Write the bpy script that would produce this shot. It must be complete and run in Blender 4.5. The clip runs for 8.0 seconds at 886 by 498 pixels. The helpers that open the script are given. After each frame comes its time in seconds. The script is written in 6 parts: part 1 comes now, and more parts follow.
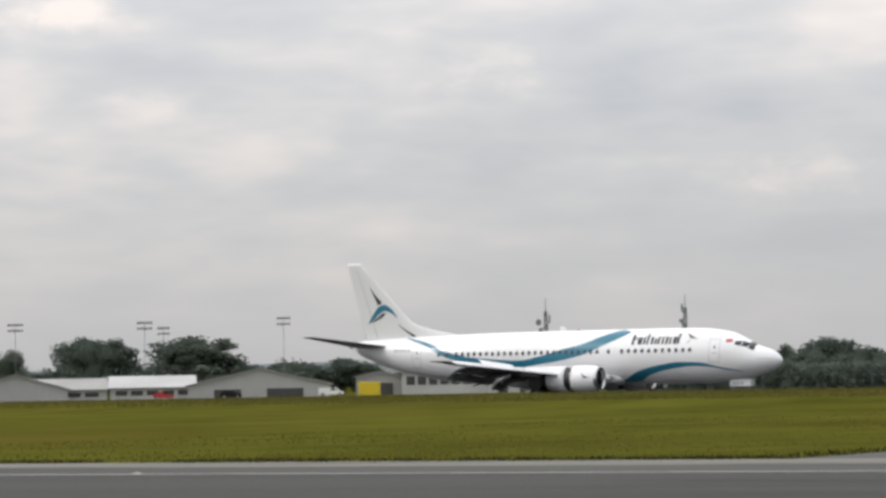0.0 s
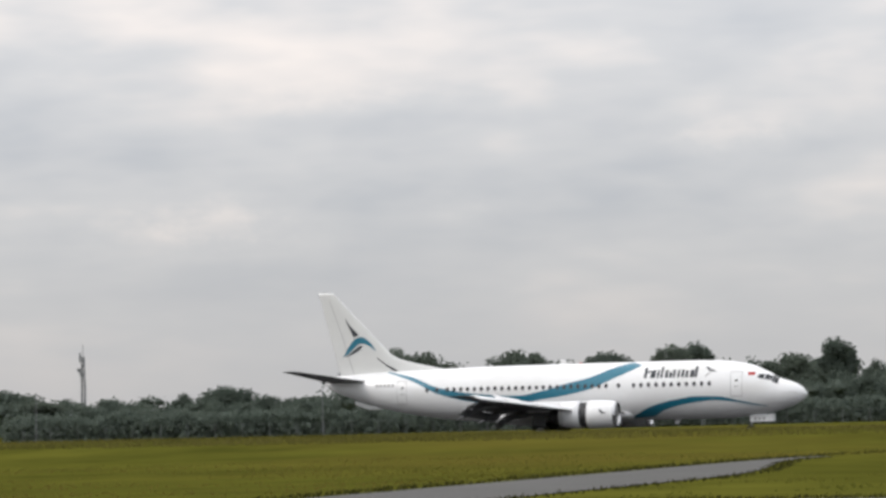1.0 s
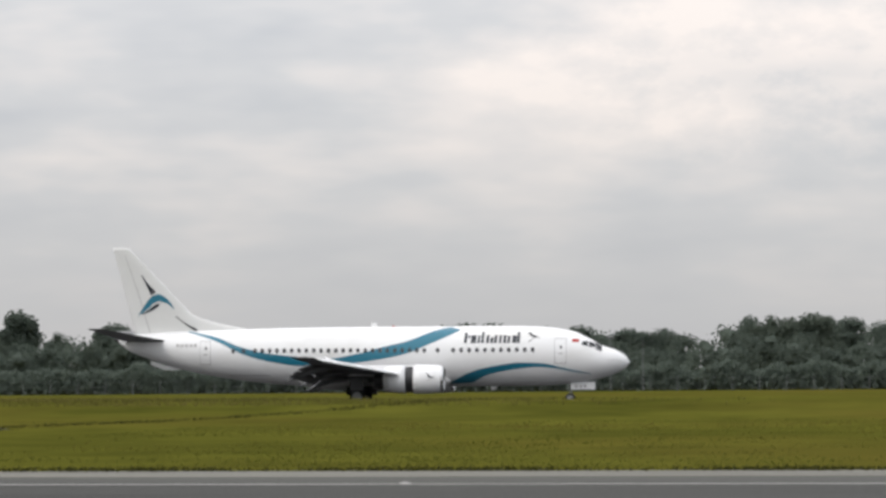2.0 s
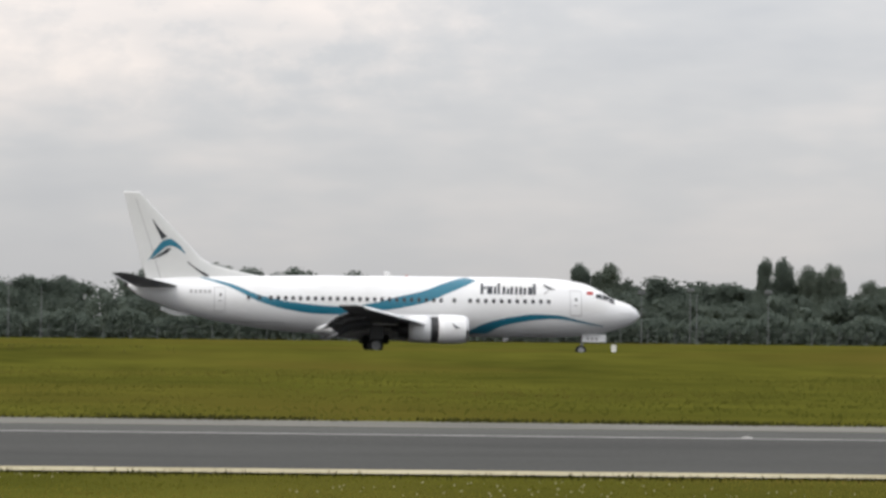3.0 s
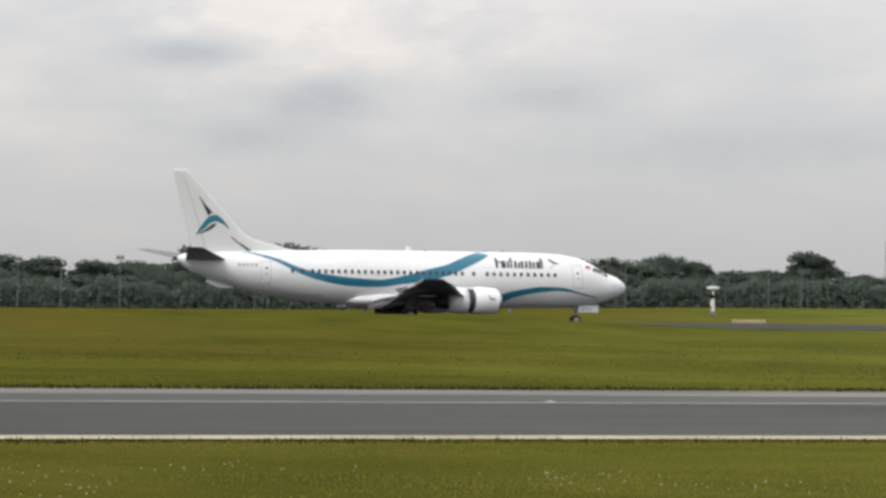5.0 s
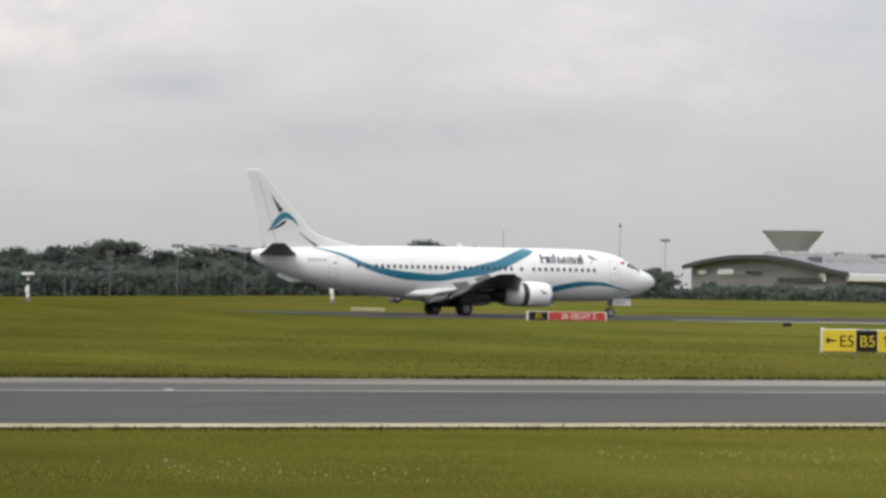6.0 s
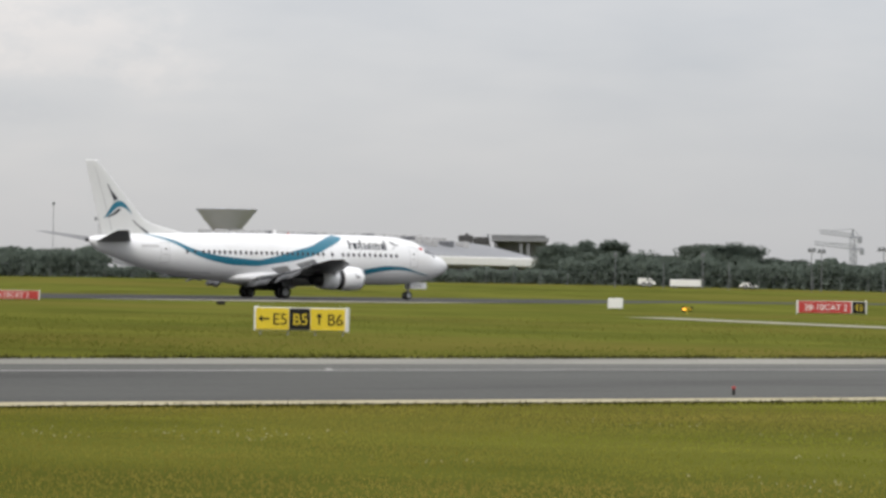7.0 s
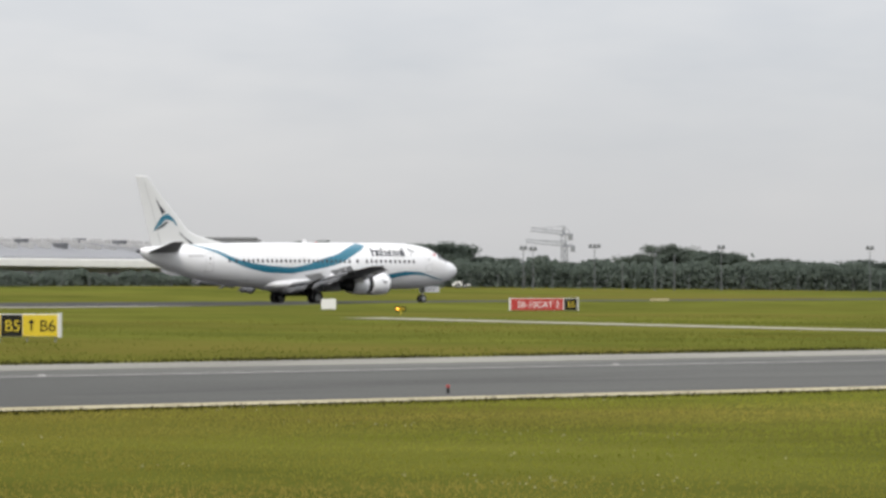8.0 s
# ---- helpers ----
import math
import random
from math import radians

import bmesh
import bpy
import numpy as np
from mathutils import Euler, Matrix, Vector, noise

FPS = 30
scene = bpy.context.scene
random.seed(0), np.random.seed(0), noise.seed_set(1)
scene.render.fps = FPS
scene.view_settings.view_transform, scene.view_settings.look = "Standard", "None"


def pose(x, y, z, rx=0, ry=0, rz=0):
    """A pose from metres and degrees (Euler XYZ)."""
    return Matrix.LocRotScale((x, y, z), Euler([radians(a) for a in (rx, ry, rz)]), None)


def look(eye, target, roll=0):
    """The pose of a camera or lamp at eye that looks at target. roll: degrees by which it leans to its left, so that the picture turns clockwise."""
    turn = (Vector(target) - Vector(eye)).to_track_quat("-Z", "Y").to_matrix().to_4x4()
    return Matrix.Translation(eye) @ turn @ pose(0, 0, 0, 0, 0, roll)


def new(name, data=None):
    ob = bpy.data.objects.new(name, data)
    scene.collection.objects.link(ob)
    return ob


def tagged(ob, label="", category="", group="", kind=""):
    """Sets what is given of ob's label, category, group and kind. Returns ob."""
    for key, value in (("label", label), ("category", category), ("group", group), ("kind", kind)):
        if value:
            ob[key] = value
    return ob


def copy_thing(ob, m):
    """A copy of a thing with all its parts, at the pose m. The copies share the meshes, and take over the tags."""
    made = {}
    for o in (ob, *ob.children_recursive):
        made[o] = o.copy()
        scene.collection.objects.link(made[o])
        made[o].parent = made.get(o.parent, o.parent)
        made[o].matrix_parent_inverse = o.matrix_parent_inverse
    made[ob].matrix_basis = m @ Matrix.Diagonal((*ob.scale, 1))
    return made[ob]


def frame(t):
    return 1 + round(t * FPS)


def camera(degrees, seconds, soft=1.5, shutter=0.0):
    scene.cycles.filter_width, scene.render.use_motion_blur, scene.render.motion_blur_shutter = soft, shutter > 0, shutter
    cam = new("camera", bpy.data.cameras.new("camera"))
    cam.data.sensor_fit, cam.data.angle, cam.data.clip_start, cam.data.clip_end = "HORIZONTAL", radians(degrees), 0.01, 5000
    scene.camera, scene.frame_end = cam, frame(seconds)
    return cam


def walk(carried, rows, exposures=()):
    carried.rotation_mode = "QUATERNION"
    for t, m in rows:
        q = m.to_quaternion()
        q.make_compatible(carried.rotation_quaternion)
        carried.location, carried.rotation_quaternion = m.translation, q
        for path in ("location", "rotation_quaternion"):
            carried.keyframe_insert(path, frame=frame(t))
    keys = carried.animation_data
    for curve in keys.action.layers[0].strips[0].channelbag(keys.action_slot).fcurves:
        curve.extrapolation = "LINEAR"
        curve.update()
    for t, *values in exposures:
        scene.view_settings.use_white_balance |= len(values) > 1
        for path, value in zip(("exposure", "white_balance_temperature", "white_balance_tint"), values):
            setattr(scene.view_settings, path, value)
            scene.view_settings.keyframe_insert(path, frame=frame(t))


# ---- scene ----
cam = camera(13.63, 8.0, soft=3.1)
EYE = Vector((0.0, 0.0, 1.72))


def aim(yaw, pitch, roll):
    """Pose of the camera at EYE: yaw clockwise from +y, pitch up, roll, in degrees."""
    y, p = radians(yaw), radians(pitch)
    way = Vector((math.sin(y) * math.cos(p), math.cos(y) * math.cos(p), math.sin(p)))
    return look(EYE, EYE + 100 * way, roll)


PATH = [
    (0.0, -25.988, 2.002, -0.969), (0.2, -24.144, 2.207, -0.972), (0.5, -22.502, 2.382, -1.296), (0.8, -19.608, 2.625, -1.19),
    (1.0, -16.687, 2.587, -1.248), (1.2, -13.549, 2.323, -1.028), (1.5, -9.73, 2.098, -0.733), (1.7, -7.369, 2.121, -0.437),
    (2.8, 3.485, 1.546, 0.409), (3.0, 5.122, 1.267, 0.787), (3.2, 6.084, 0.789, 0.739), (3.5, 9.861, 0.469, 1.117),
    (3.7, 11.796, 0.562, 1.221), (4.0, 14.462, 0.784, 1.006), (4.2, 16.039, 0.894, 1.131), (4.5, 18.875, 1.089, 1.252),
    (4.7, 19.892, 1.048, 0.925), (5.8, 26.395, 0.628, 1.183), (6.0, 27.449, 0.764, 0.904), (6.3, 31.066, 0.933, 0.723),
    (6.5, 31.831, 0.879, 0.671), (6.8, 34.587, 0.94, 0.799), (7.0, 36.187, 0.566, 0.902), (7.2, 37.552, 0.687, 0.909),
    (7.5, 38.44, 0.631, 0.531), (7.8, 40.46, 0.474, 0.348), (8.0, 40.628, 0.619, -0.057)]
walk(cam, [(t, aim(a, b, c)) for t, a, b, c in PATH], exposures=((0.0, -0.06), (3.0, -0.05), (6.5, -0.05), (7.2, 0.03), (8.0, 0.13)))

# ---- sky and light: a bright overcast, brighter overhead than at the horizon ----
SUN_AZ, SUN_EL = radians(-135), radians(38)
world = bpy.data.worlds.new("overcast")
scene.world = world
world.use_nodes = True
nt = world.node_tree
nt.nodes.clear()


def wnode(kind, **kw):
    n = nt.nodes.new(kind)
    for k, v in kw.items():
        n.inputs[k].default_value = v
    return n


def wmath(op, a, b=None):
    n = nt.nodes.new("ShaderNodeMath")
    n.operation = op
    for i, s in enumerate((a, b)):
        if s is None:
            continue
        if isinstance(s, (int, float)):
            n.inputs[i].default_value = s
        else:
            nt.links.new(s, n.inputs[i])
    return n.outputs[0]


coord = nt.nodes.new("ShaderNodeTexCoord")
split = nt.nodes.new("ShaderNodeSeparateXYZ")
nt.links.new(coord.outputs["Generated"], split.inputs[0])
height = wmath("MAXIMUM", split.outputs["Z"], 0.0)


def cloud_noise(scale, stretch, detail, rough, shift):
    m = nt.nodes.new("ShaderNodeMapping")
    m.inputs["Scale"].default_value = (1, 1, stretch)
    m.inputs["Location"].default_value = shift
    nt.links.new(coord.outputs["Generated"], m.inputs[0])
    n = wnode("ShaderNodeTexNoise", Scale=scale, Detail=detail, Roughness=rough)
    nt.links.new(m.outputs[0], n.inputs["Vector"])
    return n.outputs["Fac"]


big = cloud_noise(7.0, 2.4, 2.0, 0.45, (0.3, 0.1, 0.0))
mid = cloud_noise(16.0, 2.9, 3.0, 0.5, (4.0, 2.0, 1.0))
wisps = cloud_noise(34.0, 3.6, 2.5, 0.5, (1.0, 6.0, 2.0))
clouds = wmath("ADD", wmath("ADD", wmath("MULTIPLY", big, 0.38), wmath("MULTIPLY", mid, 0.40)), wmath("MULTIPLY", wisps, 0.22))
# single clouds: bearing, height, half width and half height in degrees, lighter (+) or darker (-)
bearing = wmath("MULTIPLY", wmath("ARCTAN2", split.outputs["X"], split.outputs["Y"]), 57.2958)
rise = wmath("MULTIPLY", wmath("ARCSINE", split.outputs["Z"]), 57.2958)
# the cover grows smoother towards the east
calm = nt.nodes.new("ShaderNodeMapRange")
calm.inputs[1].default_value, calm.inputs[2].default_value = -8.0, 30.0
calm.inputs[3].default_value, calm.inputs[4].default_value = 1.05, 0.45
nt.links.new(bearing, calm.inputs[0])
clouds = wmath("ADD", wmath("MULTIPLY", wmath("SUBTRACT", clouds, 0.5), calm.outputs[0]), 0.51)
veil = nt.nodes.new("ShaderNodeMapRange")
veil.inputs[1].default_value, veil.inputs[2].default_value = 25.0, 38.0
veil.inputs[3].default_value, veil.inputs[4].default_value = 0.0, -0.10
nt.links.new(bearing, veil.inputs[0])
clouds = wmath("ADD", clouds, veil.outputs[0])
ruffle = wmath("MULTIPLY", wmath("SUBTRACT", cloud_noise(62.0, 1.8, 5.0, 0.62, (2.0, 3.0, 0.0)), 0.5), 3.4)
CLOUDS = ((-31.9, 5.8, 1.2, 0.45, 0.20), (-30.7, 4.3, 0.7, 0.25, 0.10), (-25.2, 4.7, 1.2, 0.4, 0.12), (-20.4, 3.0, 1.5, 0.42, 0.14), (-16.4, 3.2, 0.8, 0.2, 0.08),
          (-12.2, 4.2, 1.0, 0.3, 0.10), (-18.2, 4.9, 1.6, 0.25, 0.08), (1.5, 4.8, 4.4, 1.3, 0.16), (17.6, 3.84, 0.85, 0.2, -0.26), (19.7, 3.15, 0.75, 0.34, -0.26),
          (18.7, 2.5, 1.0, 0.26, -0.20), (19.6, 4.4, 3.2, 1.4, 0.15), (25.5, 2.4, 1.5, 0.4, -0.14), (22.9, 3.2, 1.1, 0.32, -0.14), (29.1, 2.6, 1.6, 0.34, -0.12), (30.4, 3.6, 2.4, 1.0, 0.09))
for c_az, c_el, c_w, c_h, c_amount in CLOUDS:
    du = wmath("MULTIPLY", wmath("SUBTRACT", bearing, c_az), 1 / c_w)
    dv = wmath("MULTIPLY", wmath("SUBTRACT", rise, c_el), 1 / c_h)
    far_out = wmath("ADD", wmath("ADD", wmath("MULTIPLY", du, du), wmath("MULTIPLY", dv, dv)), ruffle)
    puff = wmath("MULTIPLY", wmath("EXPONENT", wmath("MULTIPLY", wmath("MAXIMUM", far_out, 0.0), -0.9)), c_amount)
    clouds = wmath("ADD", clouds, puff)
# clouds fade into haze close to the horizon
band = nt.nodes.new("ShaderNodeMapRange")
band.inputs[1].default_value, band.inputs[2].default_value = 0.012, 0.06
band.inputs[3].default_value, band.inputs[4].default_value = 0.25, 1.0
nt.links.new(height, band.inputs[0])
clouds = wmath("ADD", wmath("MULTIPLY", wmath("SUBTRACT", clouds, 0.5), band.outputs[0]), 0.5)
ramp = nt.nodes.new("ShaderNodeValToRGB")
ramp.color_ramp.elements[0].position, ramp.color_ramp.elements[0].color = 0.34, (0.50, 0.515, 0.55, 1)
ramp.color_ramp.elements[1].position, ramp.color_ramp.elements[1].color = 0.70, (0.87, 0.795, 0.755, 1)
e = ramp.color_ramp.elements.new(0.50)
e.color = (0.61, 0.608, 0.622, 1)
nt.links.new(clouds, ramp.inputs[0])
sky = nt.nodes.new("ShaderNodeTexSky")
sky.sky_type = "NISHITA"
sky.sun_disc = False
sky.sun_elevation, sky.sun_rotation = SUN_EL, SUN_AZ
low = wmath("MULTIPLY", wmath("MINIMUM", height, 0.1), 3.5)
gain = wmath("ADD", wmath("ADD", low, 0.855), wmath("MULTIPLY", wmath("MAXIMUM", wmath("SUBTRACT", height, 0.1), 0.0), 2.0))
mul = nt.nodes.new("ShaderNodeVectorMath")
mul.operation = "SCALE"
nt.links.new(ramp.outputs[0], mul.inputs[0])
nt.links.new(gain, mul.inputs["Scale"])
bg1, bg2 = wnode("ShaderNodeBackground", Strength=0.008), wnode("ShaderNodeBackground", Strength=0.96)
nt.links.new(sky.outputs[0], bg1.inputs[0])
nt.links.new(mul.outputs[0], bg2.inputs[0])
add, out = nt.nodes.new("ShaderNodeAddShader"), nt.nodes.new("ShaderNodeOutputWorld")
nt.links.new(bg1.outputs[0], add.inputs[0])
nt.links.new(bg2.outputs[0], add.inputs[1])
nt.links.new(add.outputs[0], out.inputs[0])

sun = new("sun", bpy.data.lights.new("sun", "SUN"))
sun.data.energy, sun.data.angle, sun.data.color = 1.05, radians(14), (1.0, 0.96, 0.9)
way = Vector((math.sin(SUN_AZ) * math.cos(SUN_EL), math.cos(SUN_AZ) * math.cos(SUN_EL), math.sin(SUN_EL)))
sun.matrix_world = look(way * 200, (0, 0, 0))
scene.view_settings.exposure = 0.0

# ---- materials ----


def material(name, colour, rough=0.6, metal=0.0, vary=0.12, scale=1.0, fine=12.0, bump=0.0, bump_scale=20.0,
             tint=None, island=0.0, coat=0.0, emit=0.0, stretch=(1, 1, 1), spec=0.5, second=None, east_light=0.0, east_tint=(0.94, 1.02, 1.0), through_light=0.0):
    """A surface with a broad and a fine variation of its colour, and a fine relief."""
    m = bpy.data.materials.new(name)
    m.use_nodes = True
    t = m.node_tree
    b = t.nodes["Principled BSDF"]
    b.inputs["Roughness"].default_value, b.inputs["Metallic"].default_value = rough, metal
    b.inputs["Coat Weight"].default_value = coat
    b.inputs["Specular IOR Level"].default_value = spec
    co = t.nodes.new("ShaderNodeTexCoord")
    mp = t.nodes.new("ShaderNodeMapping")
    mp.inputs["Scale"].default_value = stretch
    t.links.new(co.outputs["Object"], mp.inputs[0])

    def noise_tex(s, d=4.0):
        n = t.nodes.new("ShaderNodeTexNoise")
        n.inputs["Scale"].default_value, n.inputs["Detail"].default_value = s, d
        t.links.new(mp.outputs[0], n.inputs["Vector"])
        return n.outputs["Fac"]

    c0 = tuple(max(0.0, c * (1 - vary)) for c in colour)
    c1 = tuple(min(1.0, c * (1 + vary)) for c in (tint or colour))
    mix = t.nodes.new("ShaderNodeMix")
    mix.data_type = "RGBA"
    mix.inputs["A"].default_value, mix.inputs["B"].default_value = (*c0, 1), (*c1, 1)
    ma = t.nodes.new("ShaderNodeMath")
    ma.operation = "MULTIPLY_ADD"
    ma.inputs[1].default_value, ma.inputs[2].default_value = 0.6, 0.0
    t.links.new(noise_tex(scale), ma.inputs[0])
    mb = t.nodes.new("ShaderNodeMath")
    mb.operation = "MULTIPLY_ADD"
    mb.inputs[1].default_value = 0.4
    t.links.new(noise_tex(fine), mb.inputs[0])
    t.links.new(ma.outputs[0], mb.inputs[2])
    fac = t.nodes.new("ShaderNodeMapRange")
    fac.inputs[1].default_value, fac.inputs[2].default_value = 0.3, 0.7
    t.links.new(mb.outputs[0], fac.inputs[0])
    t.links.new(fac.outputs[0], mix.inputs["Factor"])
    col = mix.outputs["Result"]
    if second:
        far_mix = t.nodes.new("ShaderNodeMix")
        far_mix.data_type = "RGBA"
        rg = t.nodes.new("ShaderNodeMapRange")
        rg.inputs[1].default_value, rg.inputs[2].default_value = second[2], second[3]
        t.links.new(noise_tex(second[1], 3.0), rg.inputs[0])
        t.links.new(rg.outputs[0], far_mix.inputs["Factor"])
        t.links.new(col, far_mix.inputs["A"])
        far_mix.inputs["B"].default_value = (*second[0], 1)
        col = far_mix.outputs["Result"]
    if east_light:
        # stronger light to the east is put into the colour along a slanting line
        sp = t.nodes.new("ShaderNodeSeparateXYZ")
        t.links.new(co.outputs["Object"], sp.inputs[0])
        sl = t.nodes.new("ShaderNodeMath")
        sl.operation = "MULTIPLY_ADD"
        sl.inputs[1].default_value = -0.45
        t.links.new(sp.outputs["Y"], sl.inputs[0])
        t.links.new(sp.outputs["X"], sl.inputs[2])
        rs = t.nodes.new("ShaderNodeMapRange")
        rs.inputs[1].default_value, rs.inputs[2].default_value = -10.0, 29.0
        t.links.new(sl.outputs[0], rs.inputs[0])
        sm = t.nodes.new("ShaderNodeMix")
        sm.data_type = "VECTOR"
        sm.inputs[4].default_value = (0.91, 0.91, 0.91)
        sm.inputs[5].default_value = (east_light * east_tint[0], east_light * east_tint[1], east_light * east_tint[2])
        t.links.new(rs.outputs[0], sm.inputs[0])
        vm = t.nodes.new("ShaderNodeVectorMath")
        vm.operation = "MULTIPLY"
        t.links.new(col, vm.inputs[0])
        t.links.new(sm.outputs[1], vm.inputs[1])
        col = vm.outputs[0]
    if island:
        g = t.nodes.new("ShaderNodeNewGeometry")
        oi = t.nodes.new("ShaderNodeObjectInfo")
        ad = t.nodes.new("ShaderNodeMath")
        ad.operation = "ADD"
        t.links.new(g.outputs["Random Per Island"], ad.inputs[0])
        t.links.new(oi.outputs["Random"], ad.inputs[1])
        hs = t.nodes.new("ShaderNodeHueSaturation")
        rg = t.nodes.new("ShaderNodeMapRange")
        rg.inputs[2].default_value = 2.0
        rg.inputs[3].default_value, rg.inputs[4].default_value = 1 - island, 1 + island
        t.links.new(ad.outputs[0], rg.inputs[0])
        t.links.new(rg.outputs[0], hs.inputs["Value"])
        t.links.new(col, hs.inputs["Color"])
        col = hs.outputs[0]
    t.links.new(col, b.inputs["Base Color"])
    if bump:
        bp = t.nodes.new("ShaderNodeBump")
        bp.inputs["Strength"].default_value, bp.inputs["Distance"].default_value = bump, 0.05
        t.links.new(noise_tex(bump_scale, 6.0), bp.inputs["Height"])
        t.links.new(bp.outputs[0], b.inputs["Normal"])
    if through_light:
        # thin leaves pass part of the light on
        tr, ms = t.nodes.new("ShaderNodeBsdfTranslucent"), t.nodes.new("ShaderNodeMixShader")
        t.links.new(col, tr.inputs["Color"])
        ms.inputs[0].default_value = through_light
        t.links.new(b.outputs[0], ms.inputs[1])
        t.links.new(tr.outputs[0], ms.inputs[2])
        t.links.new(ms.outputs[0], t.nodes["Material Output"].inputs["Surface"])
    if emit:
        b.inputs["Emission Color"].default_value = (*colour, 1)
        b.inputs["Emission Strength"].default_value = emit
    return m


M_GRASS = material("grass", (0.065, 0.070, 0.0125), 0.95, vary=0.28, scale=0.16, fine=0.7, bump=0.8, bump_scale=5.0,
                   tint=(0.094, 0.092, 0.0155), spec=0.0, second=((0.104, 0.086, 0.018), 0.06, 0.48, 0.70), stretch=(0.55, 0.30, 1), east_light=1.3, east_tint=(0.95, 1.02, 1.2))
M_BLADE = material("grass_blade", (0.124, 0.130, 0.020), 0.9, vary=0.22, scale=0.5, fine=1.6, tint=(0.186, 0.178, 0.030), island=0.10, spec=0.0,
                   second=((0.245, 0.192, 0.046), 0.16, 0.46, 0.66), stretch=(0.5, 0.8, 1), east_light=1.7, through_light=0.5)
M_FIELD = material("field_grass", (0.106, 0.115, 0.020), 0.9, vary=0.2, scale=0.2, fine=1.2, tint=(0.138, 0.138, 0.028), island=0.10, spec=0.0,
                   second=((0.165, 0.135, 0.034), 0.07, 0.46, 0.66), stretch=(0.5, 0.4, 1), east_light=1.2, through_light=0.5)
M_TUFT = material("edge_grass", (0.03, 0.034, 0.009), 0.9, vary=0.3, scale=0.6, fine=4, tint=(0.052, 0.05, 0.014), island=0.25, spec=0.04)
M_FLOWER = material("clover", (0.52, 0.48, 0.30), 0.8, vary=0.1, island=0.2)
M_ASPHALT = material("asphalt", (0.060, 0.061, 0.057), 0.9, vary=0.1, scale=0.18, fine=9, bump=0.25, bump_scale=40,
                     tint=(0.071, 0.071, 0.066), stretch=(0.3, 1, 1), spec=0.12, east_light=1.5, east_tint=(1, 1, 1), second=((0.050, 0.050, 0.047), 0.25, 0.52, 0.7))
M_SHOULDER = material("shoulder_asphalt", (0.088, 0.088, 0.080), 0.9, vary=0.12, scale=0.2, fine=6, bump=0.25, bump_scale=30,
                      stretch=(0.3, 1, 1), spec=0.15, east_light=1.35, east_tint=(1, 1, 1), second=((0.070, 0.070, 0.066), 0.3, 0.5, 0.72))
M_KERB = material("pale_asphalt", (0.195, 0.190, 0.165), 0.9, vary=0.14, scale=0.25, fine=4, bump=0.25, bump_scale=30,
                  stretch=(0.3, 1, 1), spec=0.15, east_light=1.35, east_tint=(1, 1, 1), second=((0.115, 0.112, 0.100), 0.3, 0.5, 0.72))
M_RUNWAY = material("runway_asphalt", (0.05, 0.05, 0.05), 0.9, vary=0.15, scale=0.06, fine=4, bump=0.2, bump_scale=30, stretch=(0.2, 1, 1), spec=0.08)
M_ROAD = material("road_asphalt", (0.100, 0.099, 0.095), 0.9, spec=0.1, vary=0.12, scale=0.3, fine=6, bump=0.2, bump_scale=30)
M_CONCRETE = material("concrete", (0.20, 0.185, 0.145), 0.9, spec=0.1, vary=0.12, scale=0.3, fine=6, bump=0.2, bump_scale=20)
M_PALE = material("pale_concrete", (0.30, 0.285, 0.225), 0.9, spec=0.1, vary=0.14, scale=0.2, fine=3, bump=0.2, bump_scale=20)
M_LINE_Y = material("worn_line", (0.34, 0.29, 0.15), 0.85, vary=0.22, scale=0.6, fine=6, tint=(0.40, 0.36, 0.23))
M_LINE_W = material("worn_white_line", (0.32, 0.315, 0.30), 0.85, vary=0.2, scale=0.5, fine=7)
M_WHITE = material("aircraft_white", (0.80, 0.805, 0.81), 0.3, vary=0.04, scale=0.5, fine=5, coat=0.3, second=((0.68, 0.675, 0.655), 0.55, 0.52, 0.78), stretch=(0.4, 1, 1))
M_FIN = material("fin_white", (0.68, 0.685, 0.675), 0.32, vary=0.03, scale=0.5, fine=3, coat=0.2)
M_TEAL = material("teal_paint", (0.012, 0.155, 0.235), 0.3, vary=0.08, scale=0.5, fine=4, coat=0.3)
M_NAVY = material("charcoal_paint", (0.022, 0.026, 0.034), 0.35, vary=0.1, coat=0.2)
M_GLASS = material("dark_glass", (0.018, 0.02, 0.023), 0.12, vary=0.1)
M_CABIN = material("cabin_window", (0.05, 0.052, 0.056), 0.2, vary=0.2, island=0.3)
M_GREY = material("wing_grey", (0.10, 0.103, 0.108), 0.45, vary=0.08, scale=0.6, fine=5, second=((0.07, 0.07, 0.07), 0.6, 0.55, 0.75))
M_METAL = material("bare_metal", (0.6, 0.6, 0.6), 0.25, metal=1.0, vary=0.06)
M_DARKMETAL = material("dark_metal", (0.05, 0.05, 0.052), 0.5, metal=0.6, vary=0.2)
M_RUST = material("brown_red_paint", (0.20, 0.045, 0.03), 0.7, vary=0.2, scale=1.5, fine=6)
M_TRIM = material("dark_green_boards", (0.045, 0.055, 0.05), 0.8, vary=0.2, scale=1.0, fine=6)
M_TYRE = material("tyre", (0.018, 0.018, 0.019), 0.85, vary=0.2, scale=3)
M_SEAM = material("panel_seam", (0.42, 0.42, 0.42), 0.6, vary=0.1)
M_REDP = material("red_paint", (0.42, 0.035, 0.03), 0.55, vary=0.12, scale=2, fine=14)
M_YELP = material("yellow_paint", (0.62, 0.47, 0.02), 0.5, vary=0.08, scale=2, fine=14)
